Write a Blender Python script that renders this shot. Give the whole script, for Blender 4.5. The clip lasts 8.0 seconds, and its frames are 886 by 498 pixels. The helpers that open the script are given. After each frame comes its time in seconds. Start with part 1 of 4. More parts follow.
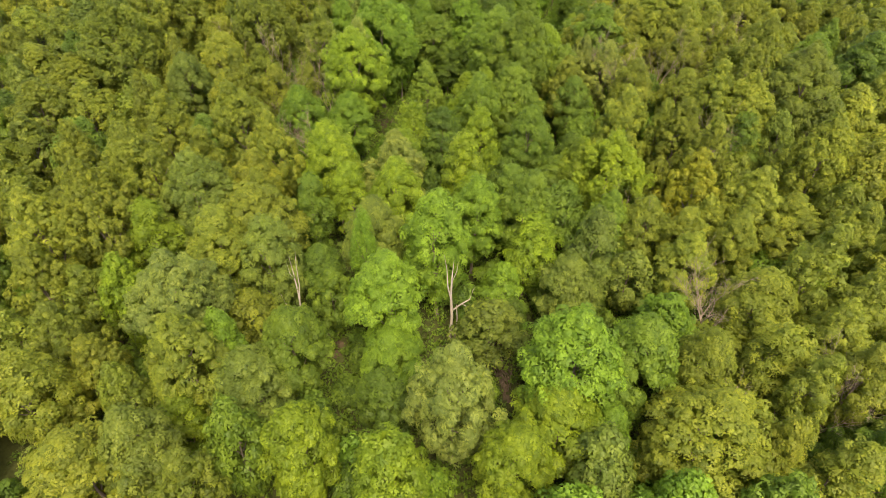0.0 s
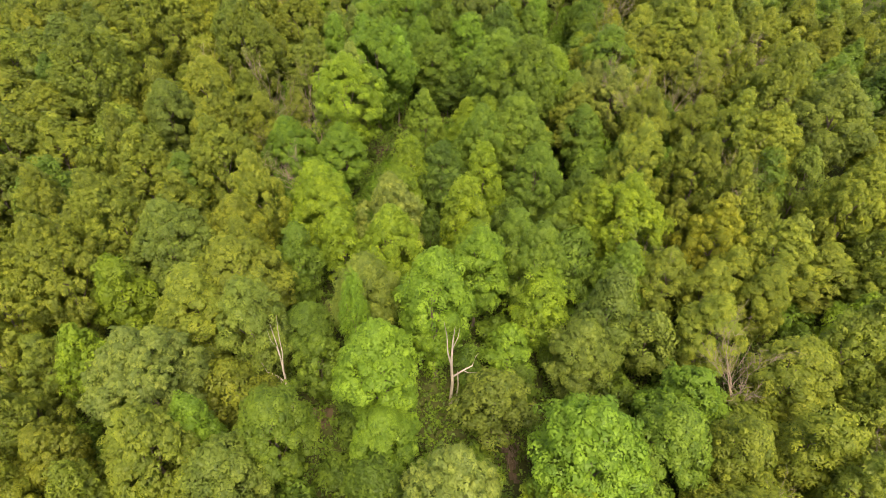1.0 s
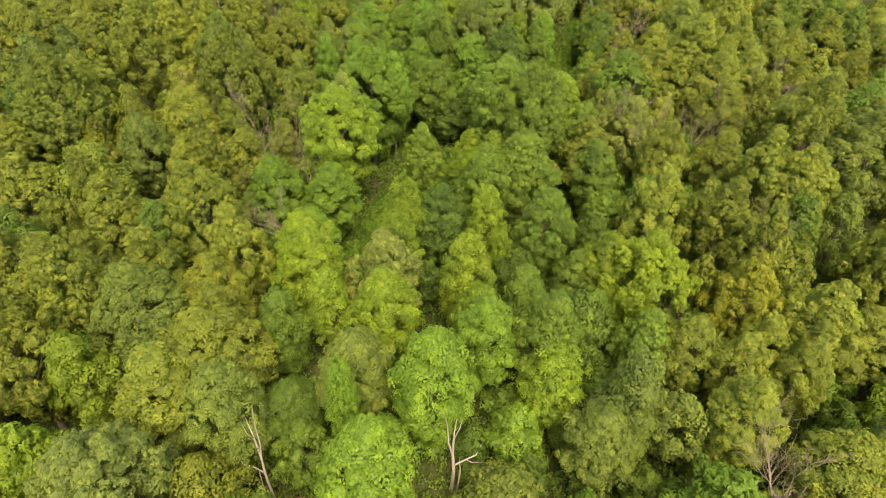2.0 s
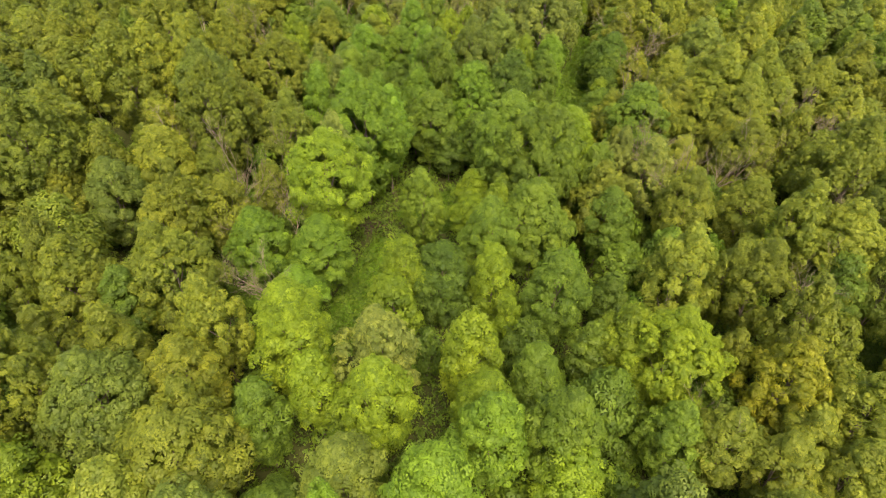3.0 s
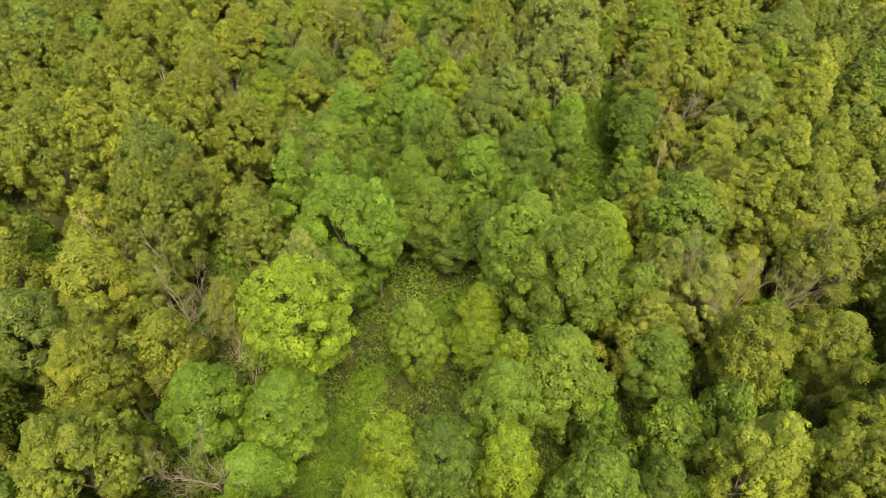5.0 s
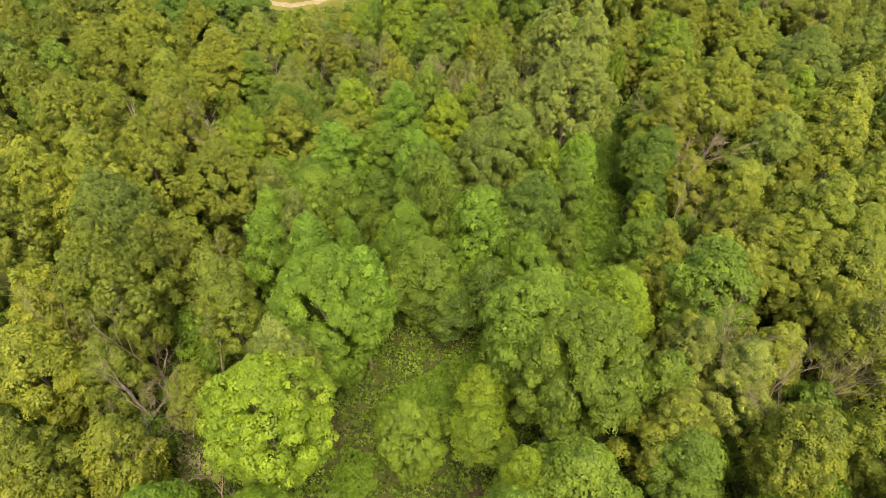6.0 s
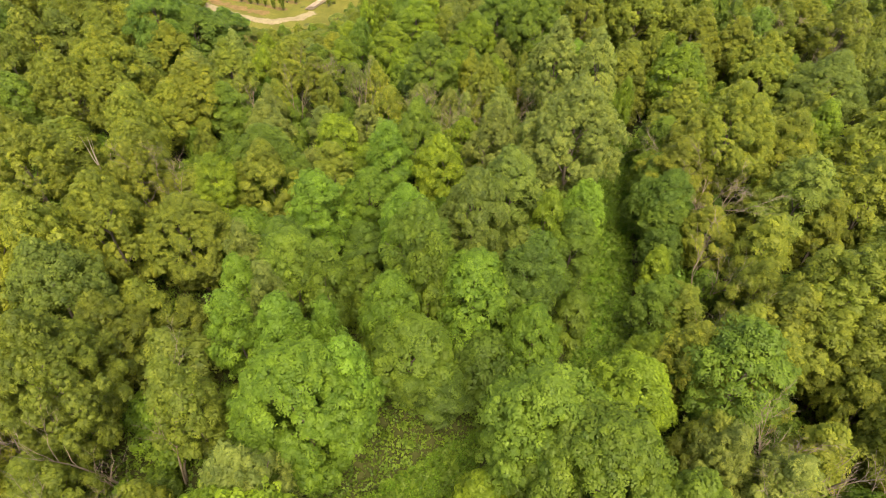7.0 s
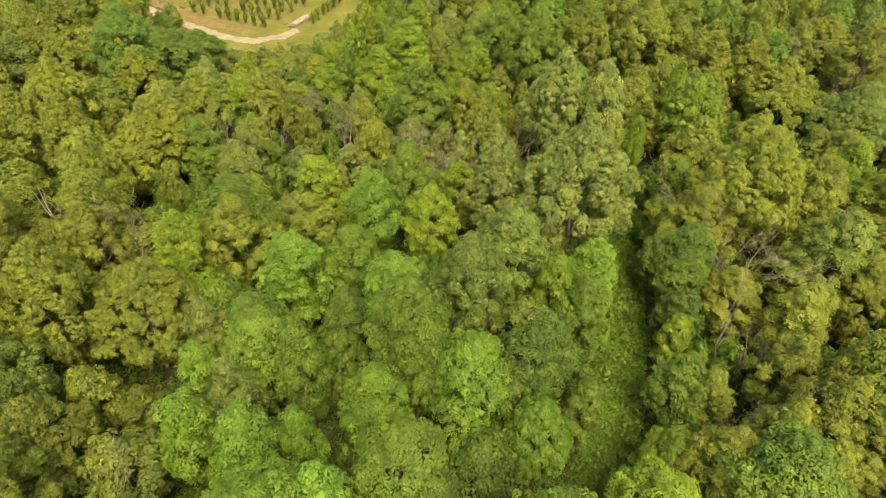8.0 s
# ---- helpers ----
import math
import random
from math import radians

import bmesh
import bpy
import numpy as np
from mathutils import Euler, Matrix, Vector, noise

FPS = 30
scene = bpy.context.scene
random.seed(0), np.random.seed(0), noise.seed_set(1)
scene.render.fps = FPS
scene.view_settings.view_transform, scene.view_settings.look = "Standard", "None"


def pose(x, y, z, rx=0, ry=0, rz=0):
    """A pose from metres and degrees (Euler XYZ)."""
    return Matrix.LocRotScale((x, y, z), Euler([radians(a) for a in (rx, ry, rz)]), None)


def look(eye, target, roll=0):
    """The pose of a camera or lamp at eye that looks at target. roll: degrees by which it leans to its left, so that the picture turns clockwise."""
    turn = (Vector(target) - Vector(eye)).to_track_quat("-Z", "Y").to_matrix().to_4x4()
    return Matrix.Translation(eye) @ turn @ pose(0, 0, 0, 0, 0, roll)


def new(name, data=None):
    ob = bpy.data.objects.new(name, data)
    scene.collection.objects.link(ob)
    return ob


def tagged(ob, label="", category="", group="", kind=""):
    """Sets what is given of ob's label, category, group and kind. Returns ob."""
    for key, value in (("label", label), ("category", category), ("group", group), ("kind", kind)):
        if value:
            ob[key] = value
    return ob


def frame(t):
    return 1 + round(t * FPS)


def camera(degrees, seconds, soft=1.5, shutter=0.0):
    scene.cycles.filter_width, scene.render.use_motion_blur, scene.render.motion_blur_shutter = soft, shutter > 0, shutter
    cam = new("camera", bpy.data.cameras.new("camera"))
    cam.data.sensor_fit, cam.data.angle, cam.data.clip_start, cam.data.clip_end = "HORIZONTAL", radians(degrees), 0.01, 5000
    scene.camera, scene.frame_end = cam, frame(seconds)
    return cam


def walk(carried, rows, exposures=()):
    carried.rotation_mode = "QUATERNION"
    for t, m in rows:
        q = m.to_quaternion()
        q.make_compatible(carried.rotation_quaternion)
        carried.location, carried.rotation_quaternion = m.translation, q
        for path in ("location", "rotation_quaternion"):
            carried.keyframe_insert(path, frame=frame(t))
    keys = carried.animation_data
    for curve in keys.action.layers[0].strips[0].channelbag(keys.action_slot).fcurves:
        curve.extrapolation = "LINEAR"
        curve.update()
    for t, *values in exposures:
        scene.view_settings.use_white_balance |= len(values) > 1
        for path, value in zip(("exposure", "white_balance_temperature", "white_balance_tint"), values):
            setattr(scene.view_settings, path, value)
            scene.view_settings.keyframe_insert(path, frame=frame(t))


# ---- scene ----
cam = camera(73.1, 8.0, soft=0.5)
METRES, EYE, TILT, LEAN, TURN = 72.0, 48.2, 0.0, 0.0, 0.0
ROWS = [
    (0.0, 0.0, 0.0, 0.0, 0.85, -42.75, -0.92),
    (0.5, -0.0009, 0.0532, -0.0001, 0.84, -42.77, -0.93),
    (1.0, -0.0014, 0.1085, 0.0001, 0.82, -42.83, -0.93),
    (2.5, -0.0045, 0.285, 0.0021, 0.82, -43.08, -0.94),
    (3.0, -0.0058, 0.3477, 0.0028, 0.82, -43.18, -0.95),
    (3.5, -0.0075, 0.4124, 0.0027, 0.81, -43.26, -0.98),
    (4.0, -0.009, 0.4773, 0.0021, 0.79, -43.36, -0.97),
    (4.5, -0.0095, 0.5434, 0.0018, 0.84, -43.47, -0.98),
    (6.0, -0.0109, 0.7405, -0.0011, 0.43, -43.71, -0.99),
    (6.5, -0.0094, 0.8058, -0.0009, 0.14, -43.87, -1.03),
    (7.0, -0.0069, 0.8709, -0.0018, -0.18, -44.0, -1.02),
    (7.5, -0.0058, 0.9366, -0.0026, -0.67, -44.14, -1.11),
    (8.0, -0.0043, 0.9997, -0.0032, -0.83, -44.22, -1.16),
]
EXPOSURE = [(0.0, 2.2, 7500, 12), (8.0, 2.2, 7500, 12)]
walk(cam, [(t, pose(0, 0, EYE, TILT, LEAN, TURN) @ pose(METRES * x, METRES * y, METRES * z, 90 + pitch, roll, yaw)) for t, x, y, z, yaw, pitch, roll in ROWS], EXPOSURE)

# ---- world and light ----
world = bpy.data.worlds.new("overcast_sky")
scene.world = world
world.use_nodes = True
wn = world.node_tree
sky = wn.nodes.new("ShaderNodeTexSky")
sky.sky_type = "NISHITA"
sky.sun_disc = False
sky.sun_elevation, sky.sun_rotation = radians(62), radians(165)
sky.air_density, sky.dust_density, sky.ozone_density = 1.0, 4.0, 0.6
wn.nodes["Background"].inputs["Strength"].default_value = 0.15
wn.links.new(sky.outputs["Color"], wn.nodes["Background"].inputs["Color"])
sun = new("sun", bpy.data.lights.new("sun", "SUN"))
sun.data.energy, sun.data.angle, sun.data.color = 1.5, radians(30), (1.0, 0.95, 0.86)
SUN_AZ, SUN_EL = radians(165), radians(62)
sun.matrix_world = look((0, 0, 80), (-80 * math.cos(SUN_EL) * math.sin(SUN_AZ), -80 * math.cos(SUN_EL) * math.cos(SUN_AZ), 80 - 80 * math.sin(SUN_EL)))


# ---- materials ----
def nodes_of(name):
    m = bpy.data.materials.new(name)
    m.use_nodes = True
    nt = m.node_tree
    return m, nt, nt.nodes["Principled BSDF"], nt.nodes["Material Output"]


def ramp(nt, fac, stops):
    r = nt.nodes.new("ShaderNodeValToRGB")
    while len(r.color_ramp.elements) < len(stops):
        r.color_ramp.elements.new(0.5)
    for el, (p, c) in zip(r.color_ramp.elements, stops):
        el.position, el.color = p, (*c, 1)
    nt.links.new(fac, r.inputs["Fac"])
    return r.outputs["Color"]


def noise_tex(nt, scale, detail=4.0, rough=0.55, coords="Object"):
    tc = nt.nodes.new("ShaderNodeTexCoord")
    n = nt.nodes.new("ShaderNodeTexNoise")
    n.inputs["Scale"].default_value, n.inputs["Detail"].default_value, n.inputs["Roughness"].default_value = scale, detail, rough
    nt.links.new(tc.outputs[coords], n.inputs["Vector"])
    return n.outputs["Fac"]


def mix_rgb(nt, kind, fac, a, b):
    n = nt.nodes.new("ShaderNodeMix")
    n.data_type, n.blend_type = "RGBA", kind
    for sock, v in ((n.inputs[0], fac), (n.inputs[6], a), (n.inputs[7], b)):
        if isinstance(v, bpy.types.NodeSocket):
            nt.links.new(v, sock)
        else:
            sock.default_value = v if isinstance(v, float) else (*v, 1)
    return n.outputs[2]


def bump_of(nt, height, strength, distance):
    b = nt.nodes.new("ShaderNodeBump")
    b.inputs["Strength"].default_value, b.inputs["Distance"].default_value = strength, distance
    nt.links.new(height, b.inputs["Height"])
    return b.outputs["Normal"]


def leaf_material(name, through_light=0.48):
    """Foliage: the tree's own leaf colour, varied leaf by leaf and limb by limb."""
    m, nt, p, out = nodes_of(name)
    info = nt.nodes.new("ShaderNodeObjectInfo")
    geo = nt.nodes.new("ShaderNodeNewGeometry")
    leaf = ramp(nt, geo.outputs["Random Per Island"], [(0.0, (0.93, 0.94, 0.93)), (0.5, (1.0, 1.0, 1.0)), (1.0, (1.08, 1.07, 1.06))])
    col = mix_rgb(nt, "MULTIPLY", 1.0, info.outputs["Color"], leaf)
    limb = ramp(nt, noise_tex(nt, 0.45, 2.0), [(0.3, (0.86, 0.88, 0.9)), (0.7, (1.14, 1.12, 1.05))])
    col = mix_rgb(nt, "MULTIPLY", 1.0, col, limb)
    age = nt.nodes.new("ShaderNodeAttribute")
    age.attribute_name = "tuft_age"
    tuft = ramp(nt, age.outputs["Fac"], [(0.0, (1.36, 1.3, 1.2)), (0.45, (1.0, 1.0, 1.0)), (1.0, (0.64, 0.7, 0.76))])
    col = mix_rgb(nt, "MULTIPLY", 1.0, col, tuft)
    grain = ramp(nt, noise_tex(nt, 11.0, 2.0), [(0.35, (0.93, 0.94, 0.93)), (0.65, (1.07, 1.06, 1.06))])
    col = mix_rgb(nt, "MULTIPLY", 1.0, col, grain)
    nt.links.new(col, p.inputs["Base Color"])
    p.inputs["Roughness"].default_value = 0.5
    p.inputs["Specular IOR Level"].default_value = 0.15
    tl = nt.nodes.new("ShaderNodeBsdfTranslucent")
    nt.links.new(mix_rgb(nt, "MULTIPLY", 1.0, col, (1.15, 1.25, 0.7)), tl.inputs["Color"])
    mx = nt.nodes.new("ShaderNodeMixShader")
    mx.inputs[0].default_value = through_light
    nt.links.new(p.outputs[0], mx.inputs[1])
    nt.links.new(tl.outputs[0], mx.inputs[2])
    nt.links.new(mx.outputs[0], out.inputs["Surface"])
    return m


def plain_material(name, dark, light, scale, rough=0.85, relief=0.4, depth=0.03, fine=None):
    m, nt, p, out = nodes_of(name)
    n = noise_tex(nt, scale, 6.0, 0.6)
    col = ramp(nt, n, [(0.3, dark), (0.7, light)])
    f = noise_tex(nt, fine or scale * 7, 4.0)
    col = mix_rgb(nt, "MULTIPLY", 1.0, col, ramp(nt, f, [(0.3, (0.7, 0.7, 0.7)), (0.7, (1.2, 1.2, 1.2))]))
    nt.links.new(col, p.inputs["Base Color"])
    p.inputs["Roughness"].default_value = rough
    p.inputs["Specular IOR Level"].default_value = 0.08
    nt.links.new(bump_of(nt, f, relief, depth), p.inputs["Normal"])
    return m


LEAF = leaf_material("tree_leaves")
HERB = leaf_material("herb_leaves", 0.4)
BARK = plain_material("grey_brown_bark", (0.09, 0.07, 0.05), (0.2, 0.165, 0.125), 2.0, 0.9, 0.6, 0.02)
DEADWOOD = plain_material("bleached_dead_wood", (0.2, 0.165, 0.12), (0.38, 0.33, 0.255), 1.5, 0.8, 0.4, 0.01)
TWIG = plain_material("dry_twigs", (0.13, 0.1, 0.065), (0.27, 0.215, 0.15), 1.5, 0.85, 0.4, 0.01)
BRUSH = plain_material("damp_brown_branches", (0.055, 0.04, 0.026), (0.13, 0.095, 0.06), 1.5, 0.9, 0.4, 0.01)
TURF = plain_material("rank_green_grass", (0.05, 0.085, 0.008), (0.085, 0.13, 0.012), 0.6, 0.95, 0.6, 0.06, 5.0)
FLOOR = plain_material("forest_floor", (0.03, 0.036, 0.009), (0.055, 0.06, 0.016), 0.35, 0.95, 0.6, 0.1, 3.0)
SOIL = plain_material("bare_brown_soil", (0.05, 0.036, 0.02), (0.11, 0.076, 0.044), 0.8, 0.95, 0.6, 0.05, 6.0)
GRASS = plain_material("mown_grass", (0.062, 0.064, 0.01), (0.108, 0.102, 0.018), 0.25, 0.9, 0.5, 0.05, 5.0)
GRAVEL = plain_material("pale_dirt_road", (0.13, 0.105, 0.055), (0.2, 0.165, 0.09), 0.5, 0.95, 0.4, 0.02, 8.0)
MULCH = plain_material("orange_brown_bare_strip", (0.085, 0.058, 0.02), (0.15, 0.098, 0.04), 0.5, 0.95, 0.5, 0.04, 6.0)
WATER, _nt, _p, _o = nodes_of("still_stream_water")
_p.inputs["Base Color"].default_value = (0.02, 0.019, 0.014, 1)
_p.inputs["Specular IOR Level"].default_value = 0.3
_p.inputs["Roughness"].default_value = 0.08
_nt.links.new(bump_of(_nt, noise_tex(_nt, 2.5, 2.0), 0.15, 0.02), _p.inputs["Normal"])

# Leaf colours of the kinds of crown. The olive ones at the sides also hold the lens vignette's cast.
TONES = {
    "bright": (0.103, 0.171, 0.016),
    # olive dulled to imitate the lens vignette towards the sides
    "vignette_olive": (0.115, 0.140, 0.016),
    "lime": (0.129, 0.180, 0.013),
    "pale": (0.137, 0.166, 0.031),
    "mid": (0.095, 0.143, 0.015),
    "dark": (0.077, 0.123, 0.015),
    "grey": (0.112, 0.145, 0.022),
    "olive": (0.138, 0.161, 0.018),
    "sallow": (0.150, 0.172, 0.018),
    "golden": (0.175, 0.186, 0.015),
}
WORDS = {
    "bright": "fresh bright green", "vignette_olive": "vignette-dulled olive green", "lime": "yellow-green", "pale": "pale green", "mid": "mid green",
    "dark": "deep green", "grey": "dull grey-green", "olive": "olive green", "sallow": "yellowish olive", "golden": "golden yellow-green",
}
SHAPES = {"round": "rounded lumpy crown", "spray": "loose feathery crown", "tiered": "layered spreading crown"}


# ---- mesh builders ----
def mesh_from(name, verts, faces, material, normals=None, ages=None):
    me = bpy.data.meshes.new(name)
    verts = np.asarray(verts, dtype=np.float32)
    faces = np.asarray(faces, dtype=np.int32)
    me.vertices.add(len(verts))
    me.vertices.foreach_set("co", verts.ravel())
    me.loops.add(faces.size)
    me.loops.foreach_set("vertex_index", faces.ravel())
    me.polygons.add(len(faces))
    me.polygons.foreach_set("loop_start", np.arange(0, faces.size, faces.shape[1], dtype=np.int32))
    me.update(calc_edges=True)
    if normals is not None:
        me.attributes.new("custom_normal", "FLOAT_VECTOR", "POINT").data.foreach_set("vector", np.asarray(normals, dtype=np.float32).ravel())
    if ages is not None:
        me.attributes.new("tuft_age", "FLOAT", "POINT").data.foreach_set("value", np.asarray(ages, dtype=np.float32))
    me.materials.append(material)
    return me


def unit(v):
    return v / np.maximum(np.linalg.norm(v, axis=-1, keepdims=True), 1e-9)


def leaf_sprays(rng, centre, axis, length, count, width=0.75, scatter=0.9, wild=0.45):
    """Tufts of leaves: count pointed leaves lie loosely round each centre, each facing about along its axis."""
    n = len(centre) * count
    ln = (np.repeat(length, count) * rng.uniform(0.65, 1.3, n))[:, None]
    ax = np.repeat(unit(axis), count, axis=0)
    off = unit(rng.normal(size=(n, 3)) + ax * 0.55)
    c = np.repeat(centre, count, axis=0) + off * rng.uniform(0.1, 1, (n, 1)) ** 0.4 * np.repeat(length, count)[:, None] * scatter
    face = unit(ax * 0.6 + off * 0.7 + rng.normal(0, wild, (n, 3)))
    way = unit(np.cross(face, unit(rng.normal(size=(n, 3)))) + np.array([0, 0, -0.25]))
    across = unit(np.cross(face, way)) * ln * width * 0.5
    v = np.stack([c + across - way * ln * 0.35, c + way * ln * 0.65, c - across - way * ln * 0.35], axis=1)
    flat = unit(np.cross(v[:, 1] - v[:, 0], v[:, 2] - v[:, 0]))
    turned = np.sum(flat * ax, axis=1) < 0
    v[turned] = v[turned][:, ::-1]
    flat[turned] *= -1
    soft = np.repeat(unit(ax * 0.8 + off * 0.5 + flat * 0.15), 3, axis=0)
    return v.reshape(-1, 3), np.arange(n * 3, dtype=np.int32).reshape(-1, 3), soft


def ball_points(n, spin, rng):
    """n even directions on a sphere, turned by spin about a random axis."""
    k = np.arange(n) + 0.5
    z = 1 - 2 * k / n
    th = k * 2.39996 + spin
    p = np.stack([np.sqrt(1 - z * z) * np.cos(th), np.sqrt(1 - z * z) * np.sin(th), z], axis=1)
    q, _ = np.linalg.qr(rng.normal(size=(3, 3)))
    return p @ q


def leaf_pads(rng, centre, axis, grow, size, leaf, count, width, slim, droop, wild):
    """Cushions of leaves: each a small dome round its axis, with the leaves shingled outwards from the middle and hanging at the rim."""
    n = len(centre)
    ax = unit(axis)
    side = unit(np.cross(ax, grow + rng.normal(0, 0.05, grow.shape)))
    along_way = np.cross(side, ax)
    ang = (np.arange(count) * 2.39996)[None, :] + rng.uniform(0, 6.28, (n, 1)) + rng.normal(0, 0.25, (n, count))
    rad = np.sqrt((np.arange(count) + 0.5) / count)[None, :] * rng.uniform(0.8, 1.2, (n, count))
    u, w = np.cos(ang) * rad * slim, np.sin(ang) * rad / slim
    ray = side[:, None, :] * u[..., None] + along_way[:, None, :] * w[..., None]
    s = size[:, None, None]
    c = centre[:, None, :] + ray * s - ax[:, None, :] * (rad ** 2)[..., None] * s * droop + rng.normal(0, 0.07, (n, count, 3)) * s
    c[..., 2] -= rad ** 2 * size[:, None] * 0.12
    dome = unit(ax[:, None, :] * (1 - 0.35 * rad[..., None]) + ray * 0.95 + rng.normal(0, wild * 0.15, c.shape))
    soft = unit(dome + np.array([0, 0, 0.25]))
    face = unit(dome + np.array([0, 0, 0.3]) + rng.normal(0, wild, c.shape))
    way = unit(ray + grow[:, None, :] * 0.35 + rng.normal(0, 0.45, c.shape) + np.array([0, 0, -0.2]))
    way = unit(way - face * np.sum(way * face, axis=-1, keepdims=True))
    ln = leaf * rng.uniform(0.7, 1.25, (n, count, 1))
    across = np.cross(face, way) * ln * width * 0.5
    v = np.stack([c + across - way * ln * 0.35, c - across - way * ln * 0.35, c + way * ln * 0.65], axis=2).reshape(-1, 3)
    age = np.repeat(rng.uniform(0, 1, n), count * 3)
    return v, np.arange(len(v), dtype=np.int32).reshape(-1, 3), np.repeat(soft.reshape(-1, 3), 3, axis=0), age


def crown_leaves(rng, style, radius, tall, leaf=0.2, dense=1.0, count=32, core=12):
    """Leaves of a crown of that radius and height, standing on the origin: a lobed egg of boughs, each bough a lump set with cushions of leaves."""
    area = 4.6 * radius * tall
    boughs = max(12, int(area / {"round": 1.75, "spray": 1.55, "tiered": 1.8}[style]))
    k = (np.arange(boughs) + 0.5) / boughs
    s = np.clip(1 - k ** 1.15 * 0.92 + rng.normal(0, 0.03, boughs), 0.03, 1.0)
    th = np.arange(boughs) * 2.39996 + rng.normal(0, 0.3, boughs)
    up = np.clip((s - 0.5) / 0.5, 0, 1)
    wide = np.where(s > 0.5, np.maximum(0.0, 1 - up ** {"round": 1.7, "spray": 1.4, "tiered": 1.8}[style]) ** 0.75, 1 - 0.68 * (np.maximum(0.5 - s, 0) / 0.5) ** 1.3)
    size = {"round": 0.84, "spray": 0.74, "tiered": 0.84}[style] * (0.74 + 0.08 * radius)
    # the lobes: limbs that push out of the crown, with hollows between them
    lobes = int(rng.integers(5, 9))
    la, ls = np.arange(lobes) * 2.39996 + rng.uniform(0, 6.28), rng.uniform(0.25, 0.9, lobes)
    apart = (1 - np.cos(th[:, None] - la[None, :])) * (wide[:, None] + 0.15) * 1.1 + ((s[:, None] - ls[None, :]) / 0.26) ** 2
    push = np.exp(-apart.min(axis=1))
    reach = 0.76 + 0.36 * push + rng.normal(0, 0.09 if style == "round" else 0.13, boughs)
    far = np.maximum(radius * wide * reach - size * 0.6, 0.0)
    high = s * tall - size * 0.8 * up + (push - 0.6) * up * 1.1 + rng.normal(0, 0.22, boughs)
    bc = np.stack([far * np.cos(th), far * np.sin(th), high], axis=1)
    out_dir = unit(np.stack([np.cos(th) * (wide + 0.1), np.sin(th) * (wide + 0.1), 0.15 + 0.9 * up], axis=1))
    br = size * rng.uniform(0.65, 1.25, boughs)
    squash = np.array({"round": (1.0, 1.0, 0.85), "spray": (0.85, 0.85, 1.2), "tiered": (1.25, 1.25, 0.55)}[style])
    pr = max(0.31, 1.5 * leaf) * {"round": 1.38, "spray": 1.05, "tiered": 1.4}[style]
    pads = int(9.6 * dense * (size / pr) ** 2 / 4.8) + 3
    cs, axs, grows = [], [], []
    for i in range(boughs):
        d = ball_points(2 * pads, rng.uniform(0, 6.28), rng) + rng.normal(0, 0.1, (2 * pads, 3))
        lead = d @ (out_dir[i] * 0.8 + np.array([0, 0, 0.45]))
        d = unit(d[lead > -0.12])
        p = bc[i] + d * br[i] * squash * rng.uniform(0.72, 1.3, (len(d), 1))
        inside = np.linalg.norm((p[:, None, :] - bc[None, :, :]) / squash, axis=2) / br[None, :]
        inside[:, i] = 9
        keep = inside.min(axis=1) > 0.78
        if s[i] < 0.3:
            keep &= rng.random(len(d)) < 0.6
        cs.append(p[keep])
        lift = {"round": 0.6, "spray": 0.45, "tiered": 1.0}[style]
        axs.append(unit(d * 0.75 + out_dir[i] * 0.25 + np.array([0, 0, lift]) + rng.normal(0, 0.28, d.shape))[keep])
        grows.append(unit(out_dir[i] * 0.7 + d * 0.5 + np.array([0, 0, 0.5 if style == "spray" else -0.1]) + rng.normal(0, 0.2, d.shape))[keep])
    c, ax, grow = np.concatenate(cs), np.concatenate(axs), np.concatenate(grows)
    slim, width, wild = {"round": (0.95, 0.9, 0.17), "spray": (0.68, 0.62, 0.3), "tiered": (0.9, 0.85, 0.2)}[style]
    v1, f1, n1, age = leaf_pads(rng, c, ax, grow, pr * rng.uniform(0.72, 1.2, len(c)), leaf, count, width, slim, 0.9 if style == "round" else 0.65, wild)
    # broad shaded leaves inside each bough
    m = core
    d = unit(rng.normal(size=(boughs, m, 3)) + out_dir[:, None, :] * 0.6)
    q = bc[:, None, :] + d * br[:, None, None] * rng.uniform(0.5, 0.78, (boughs, m, 1)) * squash
    v2, f2, n2 = leaf_sprays(rng, q.reshape(-1, 3), d.reshape(-1, 3), np.full(boughs * m, max(0.42, leaf)), 1, 0.9, 0.2, 0.3)
    return np.concatenate([v1, v2]), np.concatenate([f1, f2 + len(v1)]), np.concatenate([n1, n2]), np.concatenate([age, np.full(len(v2), 0.6)])


def crown_mesh(name, style, radius, tall, seed, leaf=0.2, dense=1.0, count=32):
    v, f, n, age = crown_leaves(np.random.default_rng(seed), style, radius, tall, leaf, dense, count)
    return mesh_from(name, v, f, LEAF, n, age)


